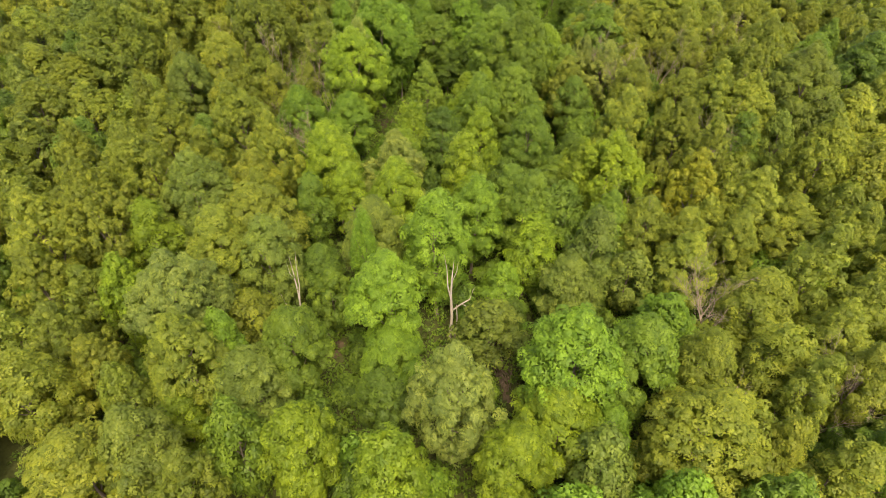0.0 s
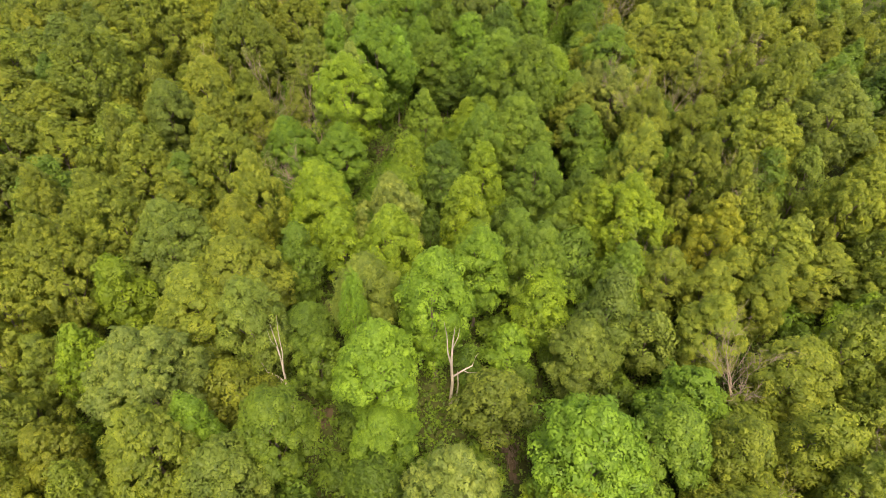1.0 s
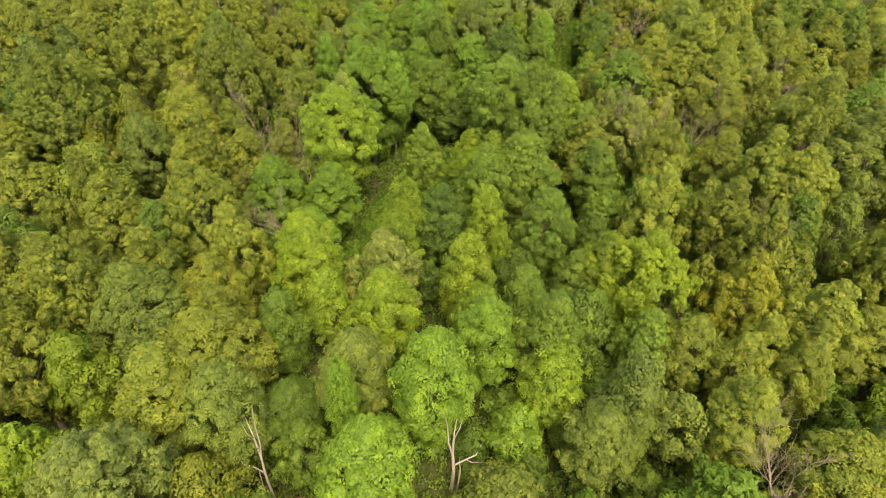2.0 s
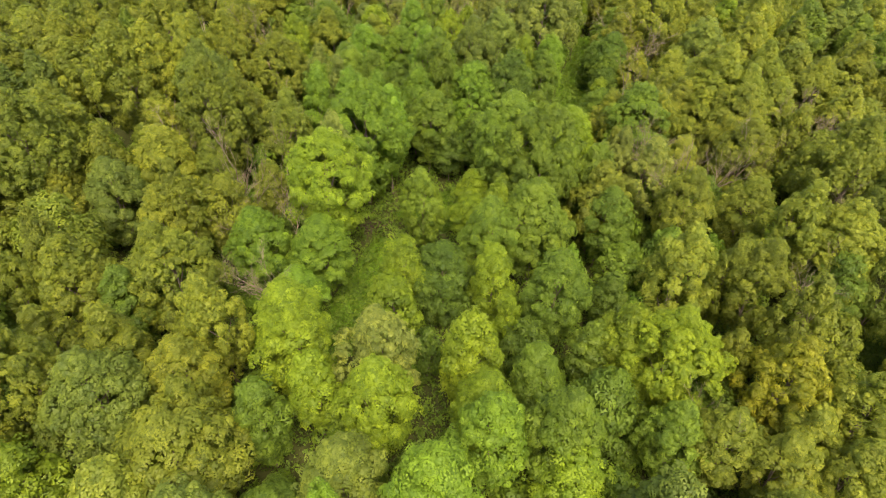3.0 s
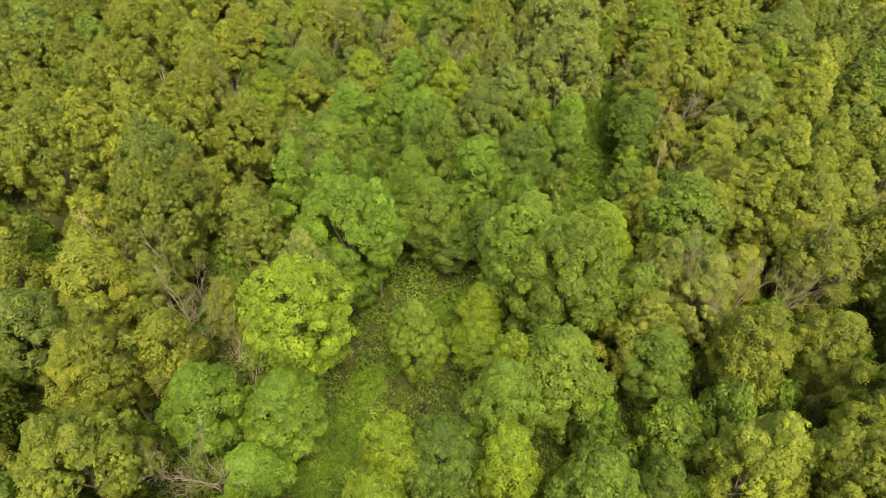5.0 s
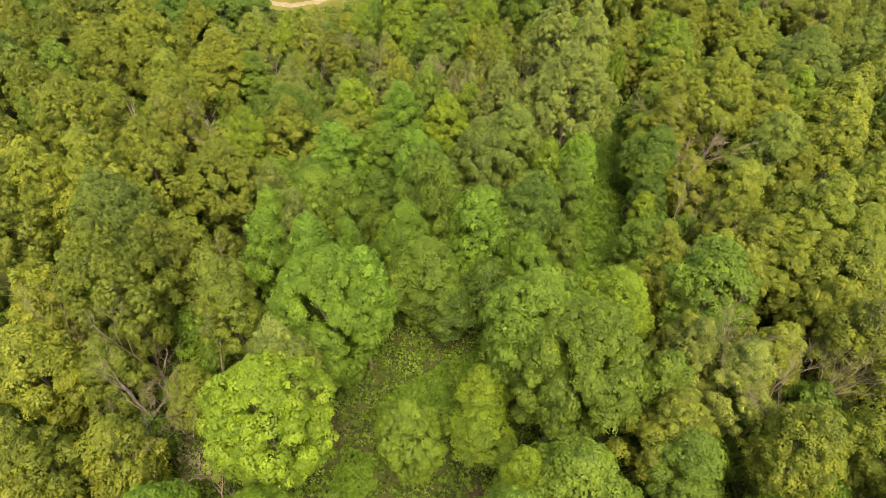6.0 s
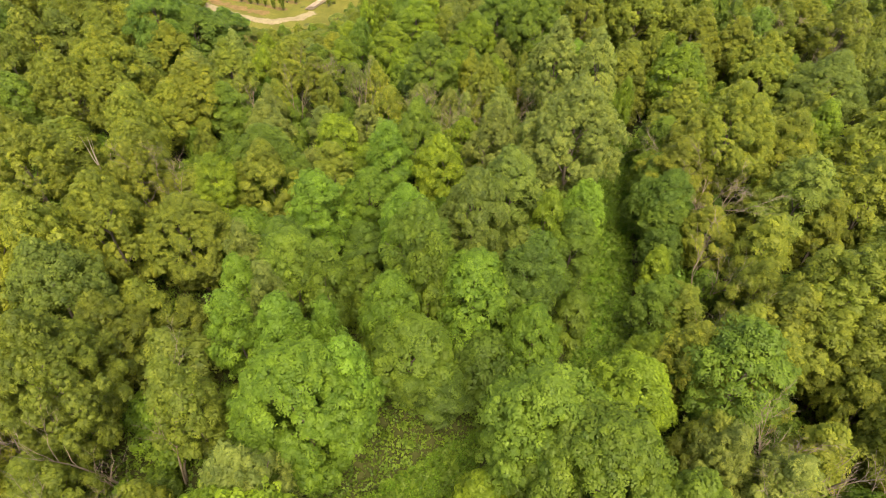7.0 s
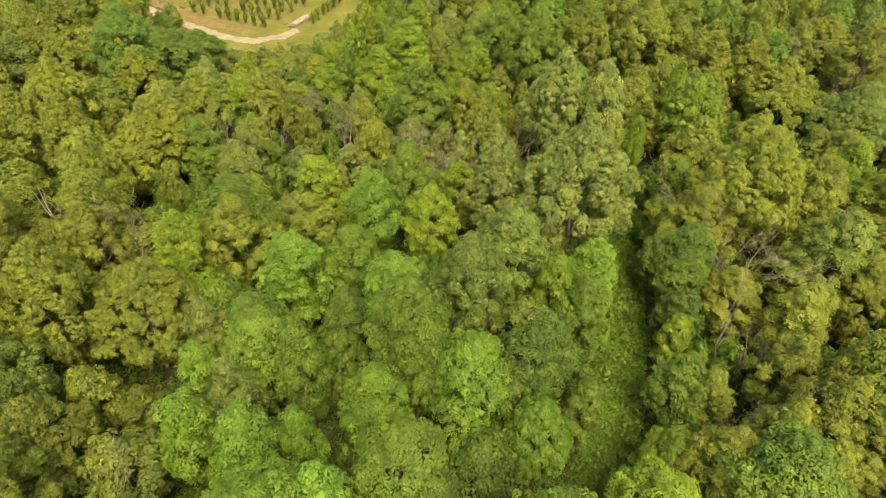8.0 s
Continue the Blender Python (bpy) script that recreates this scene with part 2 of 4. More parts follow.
def tube(path, radii, sides=6):
    """Rings along a path: vertices and triangles."""
    path = np.asarray(path, float)
    t = unit(np.gradient(path, axis=0))
    ref = np.where(np.abs(t[:, 2:3]) > 0.9, np.array([[1.0, 0, 0]]), np.array([[0, 0, 1.0]]))
    a = unit(np.cross(t, ref))
    b = np.cross(t, a)
    ang = np.arange(sides) * 2 * math.pi / sides
    v = path[:, None, :] + (a[:, None, :] * np.cos(ang)[None, :, None] + b[:, None, :] * np.sin(ang)[None, :, None]) * np.asarray(radii)[:, None, None]
    n = len(path)
    f = []
    for i in range(n - 1):
        for j in range(sides):
            p, q = i * sides + j, i * sides + (j + 1) % sides
            f += [(p, q, q + sides), (p, q + sides, p + sides)]
    return v.reshape(-1, 3), np.array(f, dtype=np.int32)


def join(parts):
    vs, fs, off = [], [], 0
    for v, f, *_ in parts:
        vs.append(v)
        fs.append(f + off)
        off += len(v)
    return np.concatenate(vs), np.concatenate(fs)


def trunk_mesh(name, seed):
    """A tapered trunk with limbs, one metre high."""
    rng = np.random.default_rng(seed)
    s = np.linspace(0, 1, 7)
    lean = rng.normal(0, 0.03, 2)
    path = np.stack([lean[0] * s + 0.012 * np.sin(s * 5 + seed), lean[1] * s + 0.012 * np.cos(s * 4 + seed), s * 0.86 - 0.03], axis=1)
    bits = [tube(path, 0.016 * (1 - s * 0.8) * (1 + 0.5 * np.exp(-s * 18)), 7)]
    for i in range(7):
        h = 0.3 + 0.075 * i
        at = path[0] + (path[-1] - path[0]) * h / 0.86
        az = i * 2.4 + rng.uniform(-0.4, 0.4)
        reach = rng.uniform(0.07, 0.12)
        u = np.linspace(0, 1, 4)[:, None]
        way = np.array([math.cos(az) * reach, math.sin(az) * reach, rng.uniform(0.1, 0.2)])
        bits.append(tube(at + way * u + np.array([0, 0, 0.03]) * u * u, 0.0075 * (1 - 0.75 * u[:, 0]), 5))
    return mesh_from(name, *join(bits), BARK)


def bare_mesh(name, seed, stems, material, limbs, spread, levels=3, stout=0.02, low=0.4):
    """A leafless tree one metre high: stems that fork into branches and fine twigs."""
    rng = np.random.default_rng(seed)
    bits = []

    def limb(at, way, length, rad, level):
        u = np.linspace(0, 1, 6 if level < 2 else 4)
        bend = rng.normal(0, 0.16, 3) * length
        p = at + way * length * u[:, None] + bend * (u * u)[:, None] + rng.normal(0, 0.014, (len(u), 3)) * length
        p[0] = at
        bits.append(tube(p, rad * (1 - 0.75 * u), 6 if level == 0 else 4 if level == 1 else 3))
        if level >= levels:
            return
        for _ in range(limbs + (2 if level == 0 else 0)):
            k = rng.uniform(low if level == 0 else 0.25, 0.99)
            i = min(len(u) - 2, int(k * (len(u) - 1)))
            start = p[i] + (p[i + 1] - p[i]) * (k * (len(u) - 1) - i)
            w = unit(way * 0.8 + unit(rng.normal(size=3)) * spread + np.array([0, 0, 0.3]))
            limb(start, w, length * rng.uniform(0.3, 0.58), max(rad * (1 - 0.7 * k) * 0.6, 0.0014), level + 1)

    for i in range(stems):
        a = rng.uniform(0, 6.28)
        tip = 0.0 if stems == 1 else 0.28
        limb(np.array([0.012 * math.cos(a), 0.012 * math.sin(a), -0.03]), unit(np.array([math.cos(a) * tip, math.sin(a) * tip, 1.0])), rng.uniform(0.72, 0.92), stout * rng.uniform(0.7, 1.0), 0)
    return mesh_from(name, *join(bits), material)


def snag_mesh(name):
    """A bleached dead trunk one metre high that forks into two upright tines, with one crooked side limb."""
    bits = [
        tube([(0, 0, -0.03), (0.01, 0, 0.3), (-0.005, 0, 0.55), (0.0, 0, 0.78), (0.012, 0.0, 0.94)], [0.0165, 0.0132, 0.0105, 0.0055, 0.0017], 7),
        tube([(-0.003, 0, 0.5), (-0.035, 0.0, 0.66), (-0.045, 0.01, 0.84), (-0.07, 0.0, 1.0)], [0.0077, 0.0060, 0.0039, 0.0011], 6),
        tube([(0.005, 0, 0.36), (0.09, -0.01, 0.45), (0.16, -0.01, 0.5), (0.185, 0, 0.6), (0.2, 0.0, 0.63)], [0.0083, 0.0066, 0.0050, 0.0033, 0.0017], 6),
        tube([(0.09, -0.01, 0.45), (0.13, -0.03, 0.44), (0.2, -0.04, 0.45)], [0.0033, 0.0028, 0.0011], 5),
        tube([(0.0, 0, 0.7), (0.04, 0.02, 0.8), (0.05, 0.02, 0.9)], [0.0039, 0.0028, 0.0011], 5),
        tube([(0.045, 0.0, -0.02), (0.06, 0.01, 0.25), (0.05, 0.01, 0.42)], [0.0077, 0.0060, 0.0039], 6),
    ]
    return mesh_from(name, *join(bits), DEADWOOD)


# ---- ground ----
def ground_z(x, y):
    return 0.22 * noise.noise(Vector((x * 0.06, y * 0.06, 3.1))) + 0.12 * noise.noise(Vector((x * 0.3, y * 0.3, 7.7)))


def in_poly(x, y, poly):
    inside, j = False, len(poly) - 1
    for i in range(len(poly)):
        (xi, yi), (xj, yj) = poly[i], poly[j]
        if (yi > y) != (yj > y) and x < (xj - xi) * (y - yi) / (yj - yi) + xi:
            inside = not inside
        j = i
    return inside


def along(x, y, line):
    """Distance from a point to a broken line."""
    best = 1e9
    for (x0, y0), (x1, y1) in zip(line, line[1:]):
        dx, dy = x1 - x0, y1 - y0
        s = min(1, max(0, ((x - x0) * dx + (y - y0) * dy) / (dx * dx + dy * dy)))
        best = min(best, math.hypot(x - x0 - s * dx, y - y0 - s * dy))
    return best


GLADE = [(-12.3, 60), (-12.6, 66), (-10.5, 73.3), (-8.3, 78.5), (-5.6, 77.5), (-7.3, 72), (-7.3, 67), (-8.6, 61)]
HOLLOW = [(-6.7, 82.5), (-4.5, 84.6), (-2.6, 85.7), (0.9, 88.2), (3.5, 89.5), (5.5, 90), (4.5, 88), (2.9, 85.2), (1.6, 82.6), (0, 79.6), (-3.7, 79.6)]
TRAIL = [(6, 90), (11, 90.5), (14.2, 92.6), (14.9, 96), (16.7, 101.4), (18.7, 107.8), (19.8, 111.3), (20.8, 117.8), (23.0, 123), (26.3, 134)]
STREAM = [(22.7, 112), (22.3, 110)]
BROOK = [(21.0, 104.8), (20.5, 103)]
RAVINE = [(5.2, 38), (5.7, 35), (6.3, 31)]
ORCHARD = [(-80, 201), (-48, 187.5), (-40, 174.5), (-34, 169), (-27, 169.5), (-20, 172.5), (-13.5, 187), (-2, 215), (10, 260), (-80, 260)]


def open_ground(x, y):
    return (in_poly(x, y, GLADE) or in_poly(x, y, HOLLOW) or along(x, y, TRAIL) < 2.1 or along(x, y, STREAM) < 0.9 or along(x, y, BROOK) < 0.9 or along(x, y, RAVINE) < 0.8
            or math.hypot(x + 11, y - 36.8) < 1.3 or math.hypot(x + 13.3, y - 35.4) < 1.2 or math.hypot(x - 0.9, y - 37.6) < 1.2 or math.hypot(x - 2.4, y - 73.8) < 1.9 or math.hypot(x - 6.2, y - 77.6) < 1.5
            or math.hypot(x + 2.5, y - 72.9) < 1.3 or math.hypot(x - 2.4, y - 63.5) < 1.6 or in_poly(x, y, ORCHARD))


def build_ground():
    xs = np.concatenate([[-3000, -1200, -500, -250], np.arange(-130, 131, 2.0), [250, 500, 1200, 3000]])
    ys = np.concatenate([[-3000, -1200, -400, -150], np.arange(-60, 271, 2.0), [400, 700, 1500, 3000]])
    v = [(x, y, ground_z(x, y)) for y in ys for x in xs]
    n = len(xs)
    f = [(j * n + i, j * n + i + 1, (j + 1) * n + i + 1, (j + 1) * n + i) for j in range(len(ys) - 1) for i in range(n - 1)]
    ob = new("ground", mesh_from("ground", v, f, FLOOR))
    return tagged(ob, "dark leafy forest floor under the woodland", "ground", kind="structure")


build_ground()


def patch(name, poly, material, lift, label, category, step=0.7, rough_edge=0.35):
    """A thin sheet laid over the ground inside an outline."""
    x0, x1 = min(p[0] for p in poly) - 1, max(p[0] for p in poly) + 1
    y0, y1 = min(p[1] for p in poly) - 1, max(p[1] for p in poly) + 1
    bm = bmesh.new()
    grid = {}
    for i in range(int((x1 - x0) / step) + 1):
        for j in range(int((y1 - y0) / step) + 1):
            x, y = x0 + i * step, y0 + j * step
            wob = Vector((x, y, 0)) + noise.noise_vector(Vector((x * 0.9, y * 0.9, 1))) * rough_edge * 2
            if in_poly(wob.x, wob.y, poly):
                grid[i, j] = (x, y)
    made = {}

    def at(i, j):
        if (i, j) not in made:
            x, y = x0 + i * step, y0 + j * step
            s = noise.noise_vector(Vector((x, y, 5))) * step * 0.35
            made[i, j] = bm.verts.new((x + s.x, y + s.y, ground_z(x + s.x, y + s.y) + lift))
        return made[i, j]

    for i, j in grid:
        bm.faces.new((at(i, j), at(i + 1, j), at(i + 1, j + 1), at(i, j + 1)))
    me = bpy.data.meshes.new(name)
    bm.to_mesh(me)
    bm.free()
    me.materials.append(material)
    return tagged(new(name, me), label, category, kind="structure")


def disc(x, y, rx, ry, turn=0.0):
    return [(x + rx * math.cos(a) * math.cos(turn) - ry * math.sin(a) * math.sin(turn), y + rx * math.cos(a) * math.sin(turn) + ry * math.sin(a) * math.cos(turn))
            for a in [k * math.pi / 8 for k in range(16)]]


def ribbon(line, half):
    """Outline of a strip of ground along a broken line."""
    left, right = [], []
    for k, (x, y) in enumerate(line):
        xa, ya = line[max(k - 1, 0)]
        xb, yb = line[min(k + 1, len(line) - 1)]
        d = math.hypot(xb - xa, yb - ya)
        nx, ny = -(yb - ya) / d * half, (xb - xa) / d * half
        left.append((x + nx, y + ny))
        right.append((x - nx, y - ny))
    return left + right[::-1]


patch("soil", disc(2.4, 73.9, 1.9, 1.5, 0.6), SOIL, 0.05, "bare brown soil between trees", "soil", 0.3)
patch("soil", disc(6.2, 77.5, 1.4, 1.1), SOIL, 0.05, "bare brown soil below a twin trunk", "soil", 0.3)
patch("soil", disc(2.4, 63.5, 1.3, 2.0), SOIL, 0.05, "bare brown soil between trees", "soil", 0.3)
patch("soil", disc(-11, 36.8, 1.1, 1.5), SOIL, 0.05, "bare brown soil in a shaded gap", "soil", 0.3)
patch("soil", ribbon(RAVINE, 0.35), SOIL, 0.05, "eroded brown bank of a small gully", "soil", 0.3)
patch("pool_water", disc(-2.5, 72.9, 0.6, 1.1, -0.4), WATER, 0.07, "small grey pool of still water", "water", 0.15, 0.1)
for line in (STREAM, BROOK):
    patch("stream_water", ribbon(line, 0.4), WATER, 0.07, "dark narrow stream beside a trail", "water", 0.2, 0.3)
patch("trail", ribbon(TRAIL, 2.3), TURF, 0.03, "overgrown green grass trail through the wood", "trail", 0.4)
patch("glade_grass", GLADE, TURF, 0.03, "rank green grass of a small glade", "grass", 0.4)
patch("glade_grass", HOLLOW, TURF, 0.04, "rank green grass of a hollow by the trail", "grass", 0.4)
GRASSLAND = ORCHARD[:2] + [(-46, 172), (-38, 163), (-27, 161), (-15, 166), (-8, 186), (2, 215)] + ORCHARD[-2:]
patch("orchard_grass", GRASSLAND, GRASS, 0.03, "mown yellow-green grass of an orchard", "grass", 0.6, 0.5)
patch("dirt_road", ribbon([(-60, 190.5), (-50, 183.2), (-42.5, 178.0), (-36, 174.4), (-31.5, 173.4), (-27, 175.4), (-24.5, 178.5)], 1.0), GRAVEL, 0.06, "pale dirt farm road round an orchard", "road", 0.25, 0.25)
for row in range(8):
    patch("bare_strip", ribbon([(-30.2 + row * 1.9, 178.9 + row * 3.5), (-74 + row * 1.9, 198 + row * 3.5)], 0.55), MULCH, 0.05, "brown bare soil strip under an orchard row", "soil", 0.3, 0.4)
patch("bare_strip", ribbon([(-60, 194), (-49.4, 185.6), (-41, 180.2), (-33.2, 176.6)], 0.9), MULCH, 0.06, "orange-brown bare strip beside a farm road", "soil", 0.3, 0.5)

# ---- trees ----
SIZES = {"small": (1.9, 10.0), "medium": (2.8, 12.0), "large": (4.0, 14.0), "huge": (4.9, 16.0)}
FINE = {"small": 0.165, "medium": 0.17, "large": 0.175, "huge": 0.175}
CROWNS = {(st, size, k): crown_mesh("crown", st, *SIZES[size], 100 + 17 * k + 7 * i + 3 * j, FINE[size])
          for i, st in enumerate(SHAPES) for j, size in enumerate(SIZES) for k in range(2 if size == "huge" else 3)}
FAR_CROWNS = {(st, size, k): crown_mesh("crown", st, *SIZES[size], 400 + 17 * k + 7 * i + 3 * j, 0.22, 1.0, 24)
              for i, st in enumerate(SHAPES) for j, size in enumerate(SIZES) for k in range(2)}
TRUNKS = [trunk_mesh("trunk", s) for s in range(5)]
pick = random.Random(11)
PLACED = []


def shade(tone, spread=0.15):
    """The tone with a tree's own small drift in lightness and hue."""
    r, g, b = TONES[tone]
    k, h = 1 + pick.uniform(-spread, spread), pick.uniform(-0.045, 0.045)
    return (r * k * (1 + h), g * k, b * k * (1 - h), 1)


def twin_trunk_mesh():
    """Two stout stems from one root, leaning apart."""
    bits = []
    for tx, ty, r in ((1.6, 2.2, 0.3), (2.9, 2.6, 0.27)):
        bits.append(tube([(0, 0, -0.3), (tx * 0.25, ty * 0.2, 2.2), (tx * 0.6, ty * 0.6, 5.5), (tx, ty, 9.5)], [r * 1.35, r, r * 0.8, r * 0.45], 9))
    return mesh_from("trunk", *join(bits), BARK)


def tree(x, y, height, radius, tone, style, label="", name="broadleaf_tree", twin=False):
    """A leafy tree: a trunk with limbs from the ground, and a tall crown of leaf tufts round it."""
    root = tagged(new(name), label or f"{WORDS[tone]} leafy tree with a {SHAPES[style]}", "tree", "woodland trees")
    root.location = (x, y, ground_z(x, y))
    trunk = new("trunk", TRUNKS[pick.randrange(5)])
    thick = min(0.75 + 0.08 * radius, radius / 3.0)
    trunk.scale = (height * 0.9 * thick, height * 0.9 * thick, height * 0.9)
    trunk.rotation_euler = (0, 0, pick.uniform(0, 6.28))
    size = "small" if radius < 2.4 else "medium" if radius < 3.5 else "large" if radius < 4.3 else "huge"
    crown = new("crown", FAR_CROWNS[style, size, pick.randrange(2)] if y > 122 or abs(x) > 42 else CROWNS[style, size, pick.randrange(2 if size == "huge" else 3)])
    wide, tall = SIZES[size]
    clear = height * pick.uniform(0.1, 0.2)
    crown.scale = (radius / wide * pick.uniform(0.95, 1.1), radius / wide * pick.uniform(0.95, 1.1), (height - clear) / tall)
    crown.rotation_euler = (pick.uniform(-0.04, 0.04), pick.uniform(-0.04, 0.04), pick.uniform(0, 6.28))
    crown.location = (0, 0, clear)
    crown.color = shade(tone)
    if twin:
        trunk.data, trunk.scale, trunk.rotation_euler, trunk.location = twin_trunk_mesh(), (1, 1, 1), (0, 0, 0), (-2.2, -2.6, 0)
    for part in (trunk, crown):
        part.parent = root
    PLACED.append((x, y, radius, height))
    return root


tree(-16.6, 18.3, 13.1, 1.9, "vignette_olive", "spray")
tree(-24.1, 19.2, 13.3, 3.4, "olive", "spray")
tree(-3.3, 19.6, 13.7, 2.1, "lime", "tiered")
tree(27.9, 20.4, 13.0, 2.0, "olive", "round")
tree(5.0, 20.8, 13.9, 2.5, "lime", "round")
tree(-20.9, 21.1, 13.6, 2.8, "grey", "round")
tree(-9.9, 21.6, 13.9, 2.6, "lime", "round")
tree(24.3, 22.3, 12.9, 1.7, "sallow", "round")
tree(19.4, 22.8, 13.9, 4.1, "sallow", "round")
tree(13.2, 24.8, 9.6, 1.7, "bright", "round")
tree(9.0, 24.9, 12.0, 3.2, "lime", "round")
tree(-30.6, 25.1, 13.8, 3.0, "sallow", "round")
tree(0.9, 25.2, 15.7, 3.1, "pale", "spray")
tree(-20.2, 25.3, 9.7, 1.8, "lime", "round")
tree(-14.6, 26.7, 12.6, 2.7, "grey", "round")
tree(27.9, 26.9, 13.7, 2.2, "olive", "spray")
tree(10.4, 28.2, 16.5, 3.4, "bright", "round")
tree(-19.9, 28.2, 15.1, 3.1, "vignette_olive", "spray")
tree(33.4, 28.4, 13.4, 2.3, "olive", "spray")
tree(-27.7, 28.4, 11.5, 2.4, "olive", "spray")
tree(15.3, 28.9, 15.7, 2.9, "mid", "round")
tree(20.9, 29.3, 14.0, 2.5, "olive", "round")
tree(27.4, 29.9, 13.3, 2.2, "sallow", "tiered")
tree(-30.9, 30.2, 13.4, 2.5, "vignette_olive", "spray")
tree(-17.7, 30.2, 12.9, 2.0, "bright", "round")
tree(-12.3, 30.8, 13.4, 2.8, "mid", "round")
tree(-4.5, 31.9, 9.1, 2.6, "bright", "round")
tree(33.2, 32.6, 12.9, 2.7, "olive", "spray")
tree(-22.4, 33.8, 16.0, 3.7, "pale", "spray")
tree(36.0, 35.5, 13.7, 2.6, "olive", "spray")
tree(-4.7, 36.0, 14.7, 3.4, "bright", "round")
tree(-35.7, 36.4, 13.8, 2.4, "vignette_olive", "spray")
tree(28.4, 36.9, 12.6, 2.9, "olive", "round")
tree(-32.1, 37.2, 10.9, 2.2, "vignette_olive", "spray")
tree(-15.9, 40.3, 14.6, 2.7, "grey", "tiered")
tree(32.4, 37.9, 16.3, 2.3, "olive", "spray")
tree(12.2, 39.4, 11.4, 2.8, "grey", "round")
tree(-7.3, 40.1, 14.8, 1.2, "bright", "round")
tree(-37.2, 41.1, 16.2, 3.0, "olive", "spray")
tree(23.0, 41.1, 12.6, 2.8, "olive", "spray")
tree(-21.2, 41.6, 14.6, 3.2, "olive", "round")
tree(14.0, 41.3, 14.9, 2.2, "grey", "round")
tree(-0.7, 41.6, 16.3, 3.0, "bright", "round")
tree(-12.2, 42.7, 9.0, 2.4, "dark", "round")
tree(-28.1, 43.1, 13.6, 2.3, "lime", "round")
tree(-33.1, 43.5, 17.2, 3.5, "vignette_olive", "spray")
tree(-7.1, 43.8, 14.6, 2.6, "grey", "round")
tree(8.7, 44.4, 12.0, 2.1, "lime", "tiered")
tree(41.1, 45.8, 13.0, 3.0, "olive", "spray")
tree(-18.4, 44.6, 14.5, 4.0, "olive", "round")
tree(3.3, 47.6, 14.2, 2.6, "bright", "round")
tree(-43.9, 48.4, 14.0, 2.8, "vignette_olive", "spray")
tree(-18.7, 48.5, 12.7, 2.2, "vignette_olive", "spray")
tree(8.4, 47.4, 15.8, 2.6, "mid", "round")
tree(27.3, 48.6, 10.8, 2.6, "olive", "spray")
tree(-14.0, 49.3, 12.5, 2.0, "mid", "round")
tree(-26.1, 49.4, 15.1, 3.6, "grey", "round")
tree(-31.0, 49.5, 17.5, 3.5, "vignette_olive", "spray")
tree(2.9, 50.0, 13.4, 2.4, "lime", "round")
tree(37.4, 50.0, 10.5, 3.2, "olive", "spray")
tree(32.2, 50.0, 14.0, 3.1, "olive", "spray")
tree(-5.2, 50.0, 15.0, 2.5, "lime", "round")
tree(-20.1, 52.2, 13.3, 2.9, "sallow", "round")
tree(26.9, 52.4, 14.4, 2.7, "golden", "spray")
tree(-39.3, 52.8, 15.4, 2.7, "vignette_olive", "spray")
tree(-12.3, 54.6, 14.0, 2.6, "lime", "round")
tree(-10.2, 51.6, 12.2, 2.0, "lime", "round")
tree(-26.1, 53.7, 14.3, 2.3, "vignette_olive", "spray")
tree(7.6, 53.8, 10.9, 2.2, "mid", "round")
tree(1.9, 54.0, 14.8, 2.3, "lime", "round")
tree(18.4, 55.0, 14.8, 3.5, "lime", "spray")
tree(-5.6, 54.7, 14.7, 3.1, "pale", "spray")
tree(46.7, 54.8, 14.2, 3.0, "olive", "spray")
tree(-32.0, 55.1, 12.5, 2.2, "vignette_olive", "spray")
tree(41.9, 56.4, 16.0, 3.6, "olive", "spray")
tree(15.0, 56.7, 13.0, 2.5, "lime", "round")
tree(-19.2, 57.1, 15.4, 2.5, "olive", "spray")
tree(12.5, 57.2, 10.0, 2.0, "mid", "round")
tree(30.1, 57.7, 14.7, 2.3, "olive", "spray")
tree(-47.3, 57.7, 13.0, 3.1, "vignette_olive", "spray")
tree(-13.4, 57.8, 14.3, 2.9, "lime", "round")
tree(-28.1, 59.4, 13.0, 2.0, "dark", "round")
tree(-32.4, 60.3, 14.8, 3.2, "vignette_olive", "spray")
tree(5.7, 61.0, 9.2, 1.1, "lime", "round")
tree(-4.7, 61.7, 10.5, 2.2, "lime", "round")
tree(9.9, 62.1, 13.8, 2.7, "mid", "round")
tree(-24.6, 62.4, 15.3, 3.7, "vignette_olive", "spray")
tree(28.8, 63.0, 14.3, 2.7, "olive", "spray")
tree(-34.9, 63.1, 15.8, 2.4, "vignette_olive", "spray")
tree(35.9, 63.5, 12.3, 2.1, "dark", "tiered")
tree(15.7, 63.9, 9.0, 1.7, "dark", "round")
tree(21.4, 63.9, 15.1, 2.9, "olive", "spray")
tree(-49.2, 64.4, 14.3, 4.0, "vignette_olive", "spray")
tree(4.4, 64.5, 11.8, 1.9, "lime", "round")
tree(26.2, 64.6, 12.9, 1.9, "olive", "spray")
tree(-0.4, 65.1, 11.4, 2.6, "dark", "round")
tree(-4.0, 65.5, 12.4, 1.8, "lime", "tiered")
tree(-44.7, 66.0, 13.0, 3.4, "vignette_olive", "spray")
tree(37.1, 66.8, 15.6, 3.7, "olive", "spray")
tree(4.4, 68.6, 15.2, 2.4, "mid", "round")
tree(-18.6, 68.7, 12.4, 2.8, "bright", "round")
tree(-12.5, 68.9, 11.6, 3.2, "bright", "round")
tree(33.1, 68.9, 16.3, 3.1, "olive", "spray")
tree(45.3, 70.8, 17.5, 4.5, "grey", "round")
